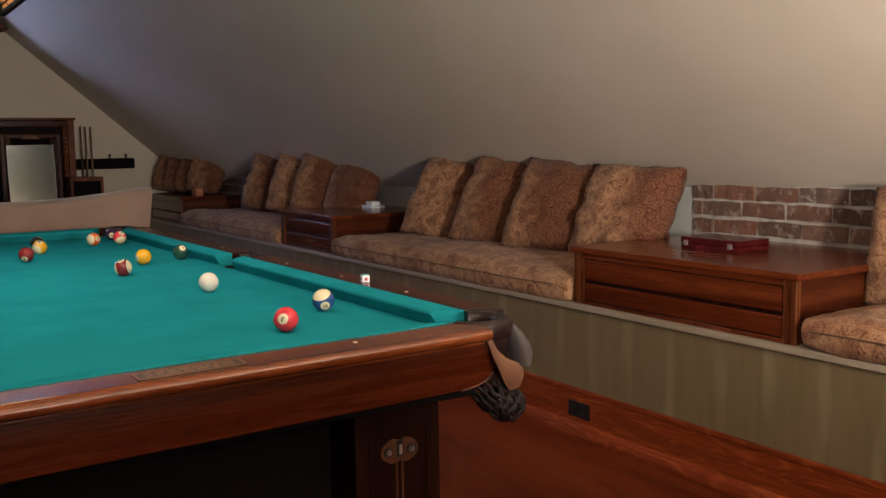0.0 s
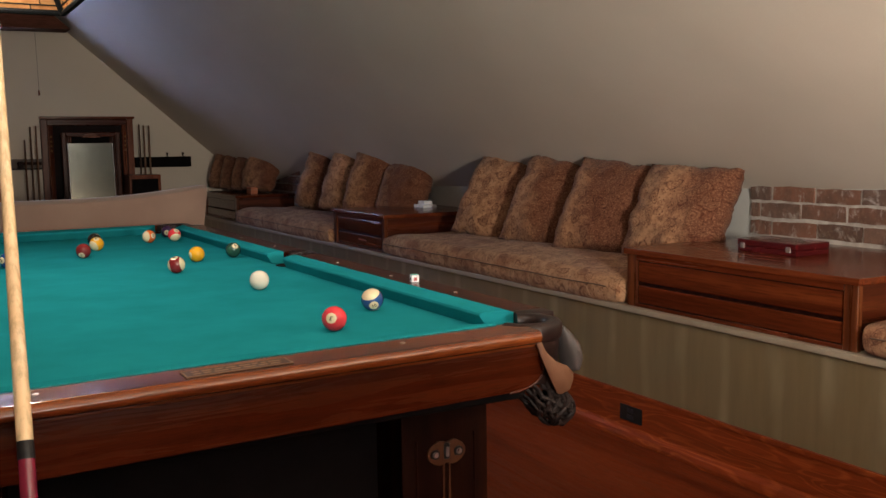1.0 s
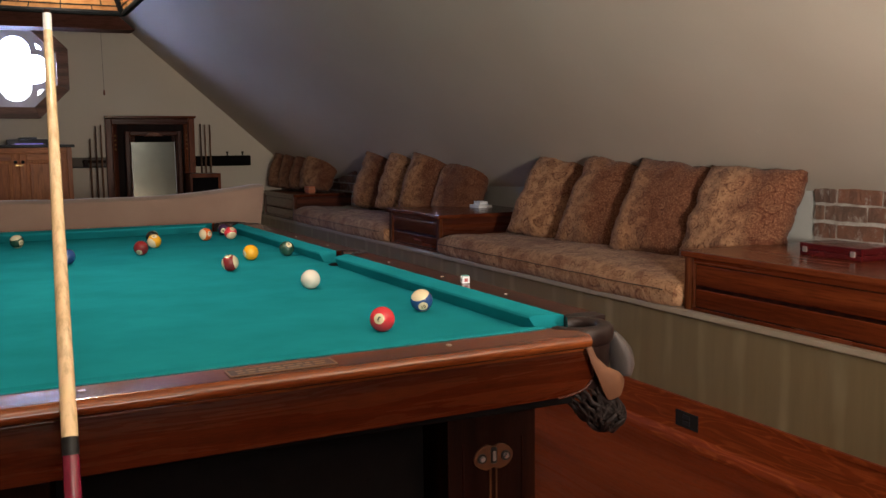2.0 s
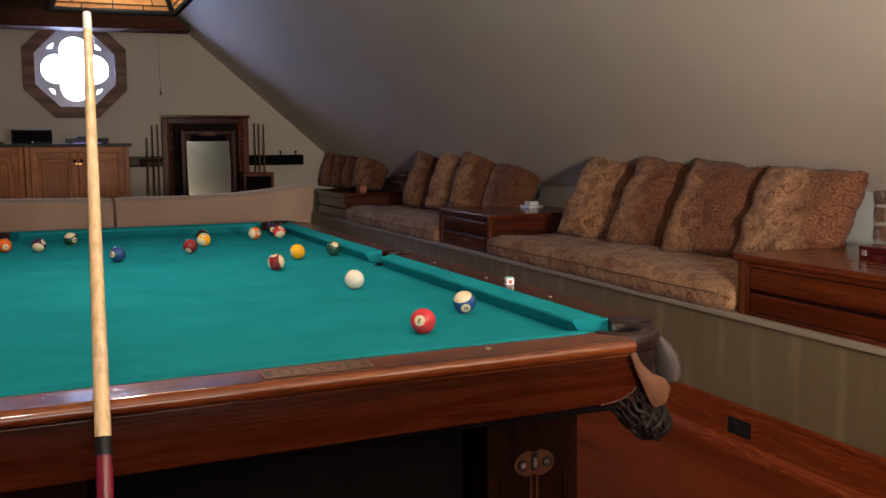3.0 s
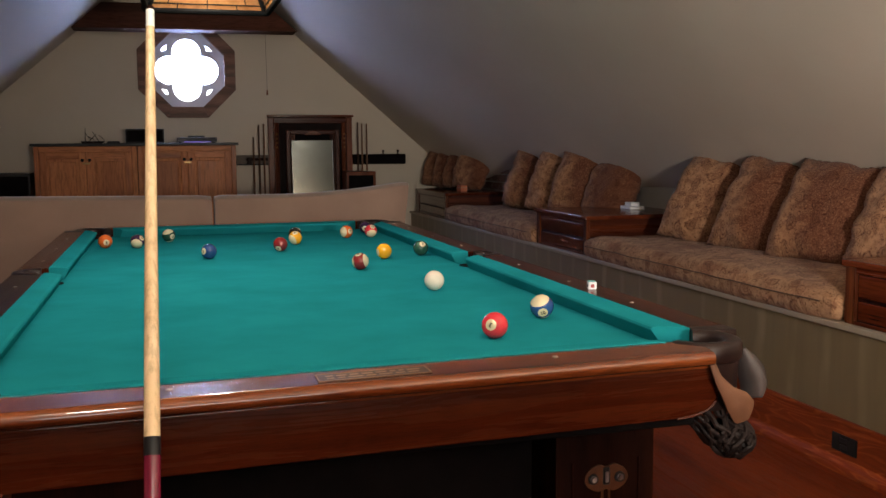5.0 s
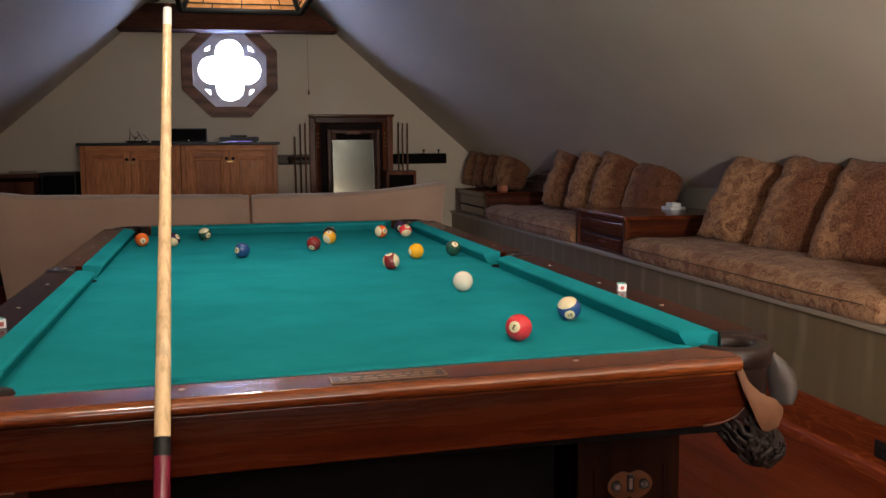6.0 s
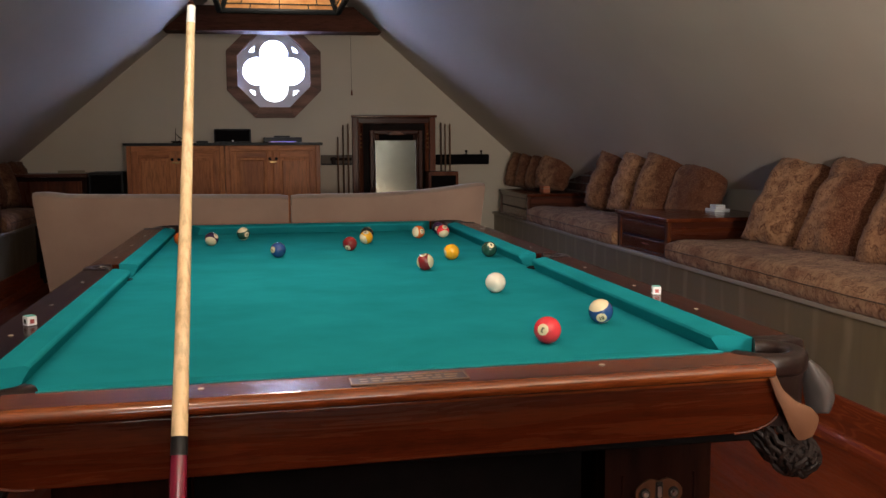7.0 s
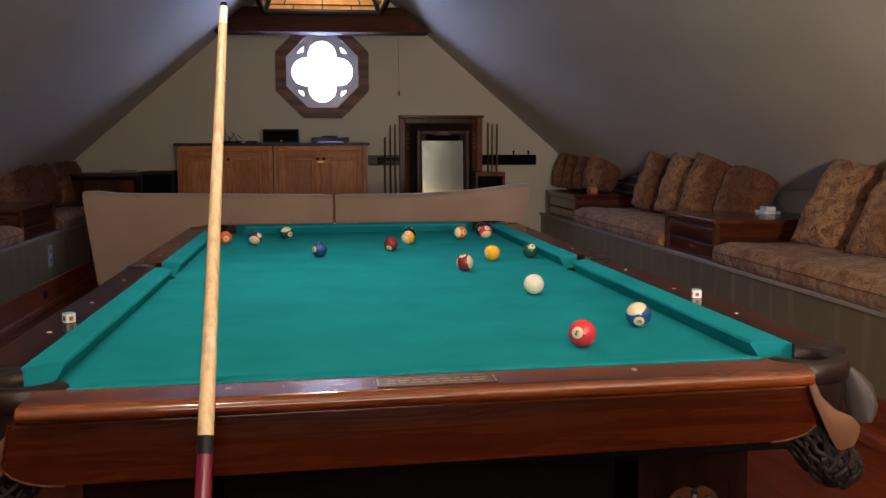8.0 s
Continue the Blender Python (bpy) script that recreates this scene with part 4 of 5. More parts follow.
# ---- pockets: leather rim, two flaps and a knotted net ----
def pocket(cx, cy, ax, ay, span, radius, corner):
    """Rim centred at (cx, cy), facing out along (ax, ay)."""
    base = math.atan2(ay, ax)
    arc = [(cx + radius * math.cos(base + radians(a)), cy + radius * math.sin(base + radians(a)), 0) for a in np.linspace(-span, span, 25)]
    prof = []
    for k in range(14):
        a = 2 * math.pi * k / 14
        prof.append((0.019 * math.copysign(abs(math.cos(a)) ** 0.7, math.cos(a)), RAIL_Z - 0.018 + 0.021 * math.copysign(abs(math.sin(a)) ** 0.6, math.sin(a))))
    p = part("pocket", sweep(arc, prof), LEATHER, table, "dark brown leather pocket rim", True)
    # hanging apron of leather inside the rim
    inner = [(cx + (radius + 0.006) * math.cos(base + radians(a)), cy + (radius + 0.006) * math.sin(base + radians(a)), 0) for a in np.linspace(-span, span, 21)]
    part("liner", sweep(inner, [(-0.004, RAIL_Z - 0.125), (0.001, RAIL_Z - 0.125), (0.006, RAIL_Z - 0.03), (0.000, RAIL_Z - 0.03)]), LEATHER, p, "", True)
    # a black disc over the cloth stands in for the shaded opening
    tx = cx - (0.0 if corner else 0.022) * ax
    part("throat", cyl((tx, cy, PLAY_Z - 0.06), (tx, cy, PLAY_Z + 0.0015), radius - 0.008, None, 28), SHADOW_GAP, p, "black disc put in for the shaded pocket mouth")
    # knotted net bag
    rng = random.Random(int(cx * 100) + int(cy * 10))
    nb = None
    top, low = RAIL_Z - 0.100, RAIL_Z - 0.205
    drift = 0.062 if corner else 0.022
    n = 12
    for hand in (1, -1):
        for k in range(n):
            a0 = 2 * math.pi * k / n
            pts = []
            for i in range(11):
                f = i / 10
                a = a0 + hand * f * 1.5 + 0.15 * math.sin(7 * f + k)
                r = (radius - 0.008) * (1 - 0.10 * f - 0.38 * f ** 4) + rng.uniform(-0.004, 0.004)
                pts.append((cx + drift * ax * f + r * math.cos(a), cy + drift * ay * f + r * math.sin(a), top + (low - top) * f + rng.uniform(-0.005, 0.005)))
            nb = tube(pts, rng.uniform(0.0036, 0.0058), 6, nb)
    part("net", nb, NET, p, "dark knotted leather net", True)
    bag = bmesh.new()
    bmesh.ops.create_uvsphere(bag, u_segments=32, v_segments=20, radius=1)
    hub = Vector((cx + (drift + 0.004) * ax, cy + (drift + 0.004) * ay, low + 0.018))
    for v in bag.verts:
        w = 1 + 0.22 * noise.noise(v.co * 2.2 + Vector((cx, cy, 0)))
        v.co = hub + Vector((v.co.x * 0.034 * w, v.co.y * 0.034 * w, v.co.z * 0.028 * w))
    for k in range(13):
        tilt, spin, ph = rng.uniform(-0.9, 0.9), rng.uniform(0, 6.28), rng.uniform(0, 6.28)
        rot = Matrix.Rotation(spin, 3, "Z") @ Matrix.Rotation(1.57 + tilt * 0.8, 3, "X")
        rr = rng.uniform(0.036, 0.047)
        loop = []
        for i in range(15):
            a = ph + 4.4 * i / 14
            q = rot @ Vector((rr * math.cos(a), rr * math.sin(a), 0.006 * math.sin(3 * a)))
            loop.append(hub + Vector((q.x, q.y, q.z * 0.80)))
        bag = tube(loop, rng.uniform(0.0042, 0.0068), 6, bag)
    part("net_bottom", bag, NET, p, "gathered leather net bottom", True)
    if corner:
        ex, ey = Vector((math.copysign(1, ax), 0, 0)), Vector((0, math.copysign(1, ay), 0))
        c0 = Vector((cx, cy, RAIL_Z))

        def flap(spine, widths, wide, mat, label, curl):
            """A tongue of thick leather along a spine of (out x, out y, up)."""
            bm = bmesh.new()
            g = []
            n = 22
            m = len(spine) - 1
            for i in range(n + 1):
                f = i / n * m
                k = min(m - 1, int(f))
                q = Vector(spine[k]).lerp(Vector(spine[k + 1]), f - k)
                w = widths[k] + (widths[k + 1] - widths[k]) * (f - k)
                if i / n > 0.80:
                    w *= math.sqrt(max(0.01, 1 - ((i / n - 0.80) / 0.20) ** 2))
                row = []
                for j in range(11):
                    u = 2 * j / 10 - 1
                    d = Vector(wide) * (u * w / 2) + Vector((0, curl * u * u * w, 0))
                    t = q + d
                    row.append(bm.verts.new(c0 + ex * t.x + ey * t.y + Vector((0, 0, t.z))))
                g.append(row)
            for i in range(n):
                for j in range(10):
                    bm.faces.new((g[i][j], g[i + 1][j], g[i + 1][j + 1], g[i][j + 1]))
            ret = bmesh.ops.extrude_face_region(bm, geom=list(bm.faces))
            bmesh.ops.translate(bm, verts=[z for z in ret["geom"] if isinstance(z, bmesh.types.BMVert)], vec=ey * 0.0035)
            part("flap", bm, mat, p, label, True)
        flap([(-0.030, 0.092, -0.022), (-0.016, 0.095, -0.057), (0.006, 0.096, -0.085), (0.031, 0.094, -0.107), (0.047, 0.090, -0.126), (0.055, 0.086, -0.141)],
             [0.012, 0.016, 0.029, 0.052, 0.056, 0.052], (0.74, 0.0, 0.67), TAN_LEATHER, "tan leather flap", -0.15)
        flap([(0.066, 0.050, -0.016), (0.086, 0.054, -0.044), (0.102, 0.056, -0.070), (0.108, 0.056, -0.094), (0.106, 0.054, -0.112)],
             [0.014, 0.044, 0.064, 0.064, 0.054], (0.90, -0.15, 0.40), SHINY_LEATHER, "shiny dark leather flap", -0.55)
        ya, yb = sorted((cy - ey.y * 0.050, cy - ey.y * 0.100))
        xa, xb = sorted((cx + ex.x * 0.030, cx + ex.x * 0.118))
        part("pocket_ear", box(xa, xb, ya, yb, RAIL_Z - 0.036, RAIL_Z + 0.0015, 0.006, 2), LEATHER, p, "", True)


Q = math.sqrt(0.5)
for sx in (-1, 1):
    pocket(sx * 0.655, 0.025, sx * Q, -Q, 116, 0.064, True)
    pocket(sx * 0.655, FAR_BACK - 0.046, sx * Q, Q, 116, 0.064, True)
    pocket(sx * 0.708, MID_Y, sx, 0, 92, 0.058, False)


# the head end is sheared a little to fit the camera's view
for ob in table.children:
    head = ob.name.startswith(("head_", "nameplate", "apron_bead", "shadow_gap"))
    if not head and ob.name.startswith(("cushion", "sight")):
        head = max(v.co.y for v in ob.data.vertices) + MID_Y < 0.09
    if head and not ob.name.startswith("head_frame"):
        for o2 in (ob, *ob.children):
            for v in o2.data.vertices:
                v.co.y += 0.045 * v.co.x

# ---- balls ----
BALL_R = 0.0286
PAINT = {1: (0.86, 0.40, 0.008), 2: (0.009, 0.058, 0.22), 3: (0.70, 0.028, 0.048), 4: (0.035, 0.010, 0.055), 5: (0.75, 0.13, 0.018),
         6: (0.006, 0.060, 0.040), 7: (0.20, 0.008, 0.014), 8: (0.008, 0.008, 0.008)}
NAMES = {1: "yellow", 2: "blue", 3: "red", 4: "purple", 5: "orange", 6: "green", 7: "maroon", 8: "black"}


def ball_paint(c, striped):
    """Phenolic resin: a band round the middle for striped balls, ivory discs for the numerals."""
    m = Mat("ball_resin", 0.10, coat=0.4)
    sep = m.n("ShaderNodeSeparateXYZ")
    m.link(m.co, sep.inputs[0])
    ivory = (0.74, 0.62, 0.40)
    col = c
    if striped:
        band = m.math("LESS_THAN", m.math("ABSOLUTE", sep.outputs["Z"]), BALL_R * 0.58)
        col = m.mix(band, ivory, c)
    disc = m.math("GREATER_THAN", m.math("ABSOLUTE", sep.outputs["X"]), BALL_R * 0.905)
    col = m.mix(disc, col, ivory)
    nz = m.noise(m.co, 60, 3)
    m.colour(m.mix(m.math("MULTIPLY", nz, 0.12), col, (0.25, 0.18, 0.10)))
    m.roughness(nz, 0.07, 0.16)
    return m.m


def numeral(text, size):
    cu = bpy.data.curves.new("numeral", "FONT")
    cu.body, cu.size, cu.align_x, cu.align_y, cu.extrude, cu.resolution_u = text, size, "CENTER", "CENTER", 0.0004, 2
    cu.offset = 0.00035
    tmp = bpy.data.objects.new("numeral", cu)
    scene.collection.objects.link(tmp)
    me = bpy.data.meshes.new_from_object(tmp.evaluated_get(bpy.context.evaluated_depsgraph_get()))
    bpy.data.objects.remove(tmp)
    me.materials.append(INK)
    return me


def ball(num, x, y, facing, up=0.0, pole=None):
    """facing: azimuth and elevation of the numeral disc, with up as the turn about it; or pole: the axis of the stripe, with the disc turned towards facing."""
    bm = bmesh.new()
    bmesh.ops.create_uvsphere(bm, u_segments=40, v_segments=24, radius=BALL_R)
    me = bpy.data.meshes.new("ball")
    bm.to_mesh(me)
    bm.free()
    for p in me.polygons:
        p.use_smooth = True
    if num == 0:
        m = plain("cue_ball_resin", (0.76, 0.70, 0.58), (0.80, 0.74, 0.62), 30, 0.10, 0.16, 0, coat=0.4)
        label, nm = "ivory white cue ball on the cloth", "cue_ball"
    else:
        c = PAINT[(num - 1) % 8 + 1]
        m = ball_paint(c, num > 8)
        label = ("%s striped ivory pool ball" if num > 8 else "solid %s pool ball with an ivory number disc") % NAMES[(num - 1) % 8 + 1]
        nm = "pool_ball"
    me.materials.append(m)
    ob = new(nm, me)
    tagged(ob, label, "pool ball", "pool balls on the table")
    az, el = facing
    rot = Matrix.Rotation(radians(az), 4, "Z") @ Matrix.Rotation(radians(-el), 4, "Y") @ Matrix.Rotation(radians(up), 4, "X")
    if pole is not None:
        zz = Vector(pole).normalized()
        xx = rot.col[0].to_3d()
        xx = (xx - zz * xx.dot(zz)).normalized()
        rot = Matrix((xx, zz.cross(xx), zz)).transposed().to_4x4()
    ob.matrix_world = Matrix.Translation((x, y, PLAY_Z + BALL_R)) @ rot
    if num:
        mesh = numeral(str(num), 0.0150 if num < 10 else 0.0125)
        for sg in (1, -1):
            t = new("numeral", mesh)
            t.parent = ob
            t.matrix_local = Matrix.Translation((sg * (BALL_R - 0.0001), 0, 0)) @ Matrix.Rotation(radians(90 if sg > 0 else -90), 4, "Z") @ Matrix.Rotation(radians(90), 4, "X")
    return ob


ball(3, 0.345, 0.329, (-128, 12), 160)
ball(10, 0.531, 0.522, (-107, -22), 172, (-0.42, -0.30, 0.84))
ball(0, 0.405, 1.028, (0, 0), 0)
ball(15, 0.292, 1.546, (-110, 70), 0, (0.86, -0.42, 0.18))
ball(1, 0.435, 1.824, (14, 5), 0)
ball(6, 0.588, 1.876, (-84, 42), 20)
ball(2, -0.181, 2.034, (-140, 6), 30)
ball(7, 0.100, 2.200, (-118, -34), 0)
ball(9, 0.191, 2.450, (-95, 60), 0, (-0.80, -0.50, -0.42))
ball(8, 0.214, 2.640, (0, 60), 0)
ball(13, 0.446, 2.652, (-50, 8), 0, (-0.86, -0.50, 0.05))
ball(11, 0.560, 2.660, (-70, 60), 0, (0.05, -0.74, -0.64))
ball(4, 0.574, 2.855, (-108, -8), 0)
ball(14, -0.323, 2.750, (-60, 10), 0, (-0.22, -0.30, 0.92))
ball(12, -0.448, 2.530, (-20, 40), 0, (-0.18, -0.82, -0.50))
ball(5, -0.576, 2.575, (-76, -6), 20)


# ---- chalk cubes on the rails ----
def chalk_cube(x, y, turn, label):
    c = thing("chalk_cube", (x, y, RAIL_Z), label, "chalk", "chalk cubes on the rails")
    part("paper_wrap", box(x - 0.0105, x + 0.0105, y - 0.0105, y + 0.0105, RAIL_Z + 0.0005, RAIL_Z + 0.0195, 0.0012, 2), PAPER, c)
    part("chalk", box(x - 0.0095, x + 0.0095, y - 0.0095, y + 0.0095, RAIL_Z + 0.0196, RAIL_Z + 0.0215, 0.001), CHALK, c, "worn teal chalk face")
    for dx, dy in ((0, -1), (-1, 0), (1, 0)):
        w, t = 0.0046, 0.0107
        b = box(x - w, x + w, y - t, y - t + 0.0004, RAIL_Z + 0.005, RAIL_Z + 0.014) if dy else box(x + dx * t - 0.0002, x + dx * t + 0.0002, y - w, y + w, RAIL_Z + 0.005, RAIL_Z + 0.014)
        part("printed_mark", b, RED_INK if dy else IRON, c)
    c.rotation_euler.z = radians(turn)
    return c


chalk_cube(0.724, 0.658, -12, "white wrapped chalk cube with a red mark")
chalk_cube(-0.713, 0.544, 38, "white wrapped chalk cube with a red mark")

# ---- cue stick leaning on the head rail ----
cue = thing("cue_stick", (-0.374, -0.462, 0.0), "maple pool cue with maroon butt leaning on the rail", "cue stick")
foot, tip = Vector((-0.374, -0.462, 0.002)), Vector((-0.335, 0.11, 1.386))


def cue_piece(name, f0, f1, r0, r1, mat, label=""):
    part(name, cyl(foot.lerp(tip, f0), foot.lerp(tip, f1), r0, r1, 24), mat, cue, label, True)


cue_piece("rubber_bumper", 0.0, 0.012, 0.012, 0.0145, BLACK)
cue_piece("butt", 0.012, 0.511, 0.0150, 0.0124, BUTT, "glossy maroon butt")
cue_piece("collar", 0.511, 0.529, 0.0124, 0.0121, BLACK, "black joint collar")
cue_piece("shaft", 0.529, 0.974, 0.0121, 0.0071, MAPLE, "pale maple shaft")
cue_piece("ferrule", 0.974, 0.995, 0.0071, 0.0069, IVORY, "white ferrule")
cue_piece("leather_tip", 0.995, 1.0, 0.0067, 0.005, DARK_WOOD)


# ---- pendant lamp over the table ----
lamp = thing("pendant_lamp", (-0.155, 1.6, 1.65), "amber stained-glass pendant lamp in a black frame over the table", "lamp")
LX, LW0, LW1, LY0, LY1, LZ0, LZ1 = -0.155, 0.218, 0.10, 1.10, 2.10, 1.648, 1.930
inset = 0.15
low = [(LX - LW0, LY0), (LX + LW0, LY0), (LX + LW0, LY1), (LX - LW0, LY1)]
high = [(LX - LW1, LY0 + inset), (LX + LW1, LY0 + inset), (LX + LW1, LY1 - inset), (LX - LW1, LY1 - inset)]
for i in range(4):
    j = (i + 1) % 4
    a, b, c, d = Vector((*low[i], LZ0)), Vector((*low[j], LZ0)), Vector((*high[j], LZ1)), Vector((*high[i], LZ1))
    part("rim_bar", cyl(a, b, 0.011, None, 8), LAMP_BLACK, lamp)
    part("corner_bar", cyl(a, d, 0.017, None, 8), LAMP_BLACK, lamp)
    part("top_bar", cyl(d, c, 0.009, None, 8), IRON, lamp)
    edges = (0.0, 0.085, 0.29, 0.52, 0.76, 1.0)
    for r in range(5):
        f0, f1 = edges[r] + 0.001, edges[r + 1] - 0.001
        p0, p1, q0, q1 = a.lerp(d, f0), b.lerp(c, f0), a.lerp(d, f1), b.lerp(c, f1)
        n = max(2, round((p1 - p0).length / 0.12))
        sh = 0.5 if r % 2 else 0.0
        cuts = [0.0] + [(k + sh) / n for k in range(0 if sh else 1, n)] + [1.0]
        for u0, u1 in zip(cuts, cuts[1:]):
            g0, g1 = u0 + 0.0012, u1 - 0.0012
            bm = bmesh.new()
            vs = [bm.verts.new(v) for v in (p0.lerp(p1, g0), p0.lerp(p1, g1), q0.lerp(q1, g1), q0.lerp(q1, g0))]
            fc = bm.faces.new(vs)
            fc.normal_update()
            nrm = fc.normal.copy()
            ret = bmesh.ops.extrude_face_region(bm, geom=[fc])
            bmesh.ops.translate(bm, verts=[v for v in ret["geom"] if isinstance(v, bmesh.types.BMVert)], vec=nrm * 0.004)
            part("glass_piece", bm, AMBER, lamp)
        for u in cuts[1:-1]:
            part("lead_came", cyl(p0.lerp(p1, u), q0.lerp(q1, u), 0.0022, None, 6), LAMP_BLACK, lamp)
        part("lead_came", cyl(a.lerp(d, edges[r]), b.lerp(c, edges[r]), 0.0026, None, 6), LAMP_BLACK, lamp)
part("top_cap", box(LX - LW1, LX + LW1, LY0 + inset, LY1 - inset, LZ1, LZ1 + 0.012), IRON, lamp)
for y in (LY0 + 0.35, LY1 - 0.35):
    part("chain", cyl((LX, y, LZ1 + 0.01), (LX, y, TOP_Z), 0.005, None, 8), IRON, lamp)
    part("socket", cyl((LX, y, LZ1 - 0.07), (LX, y, LZ1), 0.016, None, 12), IRON, lamp)


# ---- stand added behind the camera for the fill spot, unseen ----
up = thing("floor_lamp", (0.55, -2.2, 0), "black iron stand with a bowl, added unseen for the fill light", "floor lamp")
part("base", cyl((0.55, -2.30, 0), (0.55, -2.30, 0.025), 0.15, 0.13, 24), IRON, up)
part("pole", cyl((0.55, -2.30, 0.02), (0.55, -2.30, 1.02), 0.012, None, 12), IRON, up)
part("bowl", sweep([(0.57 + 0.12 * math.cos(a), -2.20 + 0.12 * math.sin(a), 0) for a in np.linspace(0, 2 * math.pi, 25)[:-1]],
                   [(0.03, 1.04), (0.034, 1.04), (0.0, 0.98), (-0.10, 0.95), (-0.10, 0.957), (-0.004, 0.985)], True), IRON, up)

# plate added to keep the fill spot off the table front
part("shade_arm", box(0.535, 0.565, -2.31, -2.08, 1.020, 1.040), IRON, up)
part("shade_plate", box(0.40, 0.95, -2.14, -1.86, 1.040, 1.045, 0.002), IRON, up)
# fitting added around the ridge fill bulb, unseen
cl = thing("ceiling_light", (-0.45, -1.0, 2.6), "small round fitting near the ridge, added unseen for fill light", "ceiling light")
part("canopy", cyl((-0.45, -1.0, 2.62), (-0.45, -1.0, 2.76), 0.07, 0.09, 20), IRON, cl)
part("socket", cyl((-0.45, -1.0, 2.58), (-0.45, -1.0, 2.62), 0.02, None, 12), IVORY, cl)

# ---- sofa with its back to the table ----
sofa = thing("sofa", (-0.21, 3.9, 0), "two-part taupe upholstered sofa seen from the back", "sofa")


def sofa_back(x0, x1, lift_right):
    """A thick upholstered back, rising and curving at its outer end."""
    bm = bmesh.new()
    n = 26
    rings = []
    for i in range(n + 1):
        f = i / n
        x = x0 + (x1 - x0) * f
        e = max(0.0, (f - 0.35) / 0.65) if lift_right else 0
        top = 0.905 + (0.018 * (1 - f) + 0.016 * max(0.0, 1 - f / 0.12) ** 0.7 if not lift_right else 0) + 0.050 * e ** 1.7
        yb = 3.36 + 0.16 * e ** 2 * 0.8
        ins = 0.006 if i in (0, n) else 0
        th = 0.17
        prof = [(0.03, 0.10), (0.0, 0.16), (0.0, 0.5), (0.0, top - 0.045), (0.010, top - 0.015), (0.035, top), (th - 0.035, top), (th - 0.010, top - 0.015), (th, top - 0.05), (th + 0.03, 0.45), (th + 0.03, 0.10)]
        ring = []
        for o, z in prof:
            low = (0.9 - z) * (1 if not lift_right else -1)
            edge = (1 - f) ** 2 if not lift_right else f ** 2
            w = 0.004 * noise.noise(Vector((x * 3, o * 9, z * 4)))
            ring.append(bm.verts.new((x + 0.13 * edge * low, yb + o + w + (ins if o < 0.1 else -ins), z - ins)))
        rings.append(ring)
    k = len(rings[0])
    for r0, r1 in zip(rings, rings[1:]):
        for j in range(k):
            bm.faces.new((r0[j], r0[(j + 1) % k], r1[(j + 1) % k], r1[j]))
    bm.faces.new(rings[0])
    bm.faces.new(rings[-1][::-1])
    return bm


part("backrest", sofa_back(-1.335, -0.108, False), TAUPE, sofa, "", True)
part("backrest", sofa_back(-0.094, 0.945, True), TAUPE, sofa, "", True)
part("seat_base", box(-1.22, 0.80, 3.56, 4.20, 0.10, 0.40, 0.03, 3), TAUPE, sofa)
for x0, x1 in ((-1.20, -0.10), (-0.08, 0.78)):
    part("seat_cushion", box(x0, x1, 3.57, 4.24, 0.402, 0.53, 0.04, 3), TAUPE, sofa)
for x in (-1.12, 0.70):
    for y in (3.46, 4.12):
        part("leg", cyl((x, y, 0), (x, y, 0.105), 0.02, 0.028, 12), DARK_WOOD, sofa)


# ---- cabinets on the gable wall ----
def cabinet_unit(x0, x1, label):
    y0, y1, z1 = 6.90, 7.38, 1.165
    c = thing("cabinet", ((x0 + x1) / 2, 7.14, 0), label, "cabinet", "cherry cabinets")
    part("body", box(x0 + 0.002, x1 - 0.002, y0 + 0.022, y1, 0.0, z1), CABINET_Z, c)
    for xa, xb in ((x0, x0 + 0.04), (x1 - 0.04, x1)):
        part("stile", box(xa + 0.001, xb - 0.001, y0, y0 + 0.022, 0.08, z1, 0.002), CABINET_Z, c)
    part("top_rail", box(x0 + 0.04, x1 - 0.04, y0 + 0.001, y0 + 0.022, z1 - 0.045, z1, 0.002), CABINET_X, c)
    mid = (x0 + x1) / 2
    for xa, xb, hx in ((x0 + 0.043, mid - 0.002, mid - 0.028), (mid + 0.002, x1 - 0.043, mid + 0.028)):
        d = part("door", box(xa, xb, y0 + 0.004, y0 + 0.021, 0.09, z1 - 0.048, 0.002), CABINET_Z, c)
        for a, b, z0, zz in ((xa, xa + 0.055, 0.09, z1 - 0.048), (xb - 0.055, xb, 0.09, z1 - 0.048)):
            part("door_stile", box(a, b, y0 - 0.010, y0 + 0.004, z0, zz, 0.003), CABINET_Z, d)
        for z0, zz in ((0.09, 0.15), (z1 - 0.105, z1 - 0.048)):
            part("door_rail", box(xa + 0.055, xb - 0.055, y0 - 0.0095, y0 + 0.004, z0, zz, 0.003), CABINET_X, d)
        part("door_panel", box(xa + 0.075, xb - 0.075, y0 - 0.007, y0 + 0.004, 0.17, z1 - 0.125, 0.006), CABINET_Z, d)
        part("door_knob", cyl((hx, y0 - 0.012, z1 - 0.115), (hx, y0 - 0.034, z1 - 0.115), 0.010, 0.014, 12), OUTLET, d, "small dark bronze knob")
    part("door_latch", box(mid - 0.030, mid + 0.030, y0 - 0.016, y0 - 0.0105, z1 - 0.150, z1 - 0.134, 0.002), BRASS, c, "small brass latch")
    return c


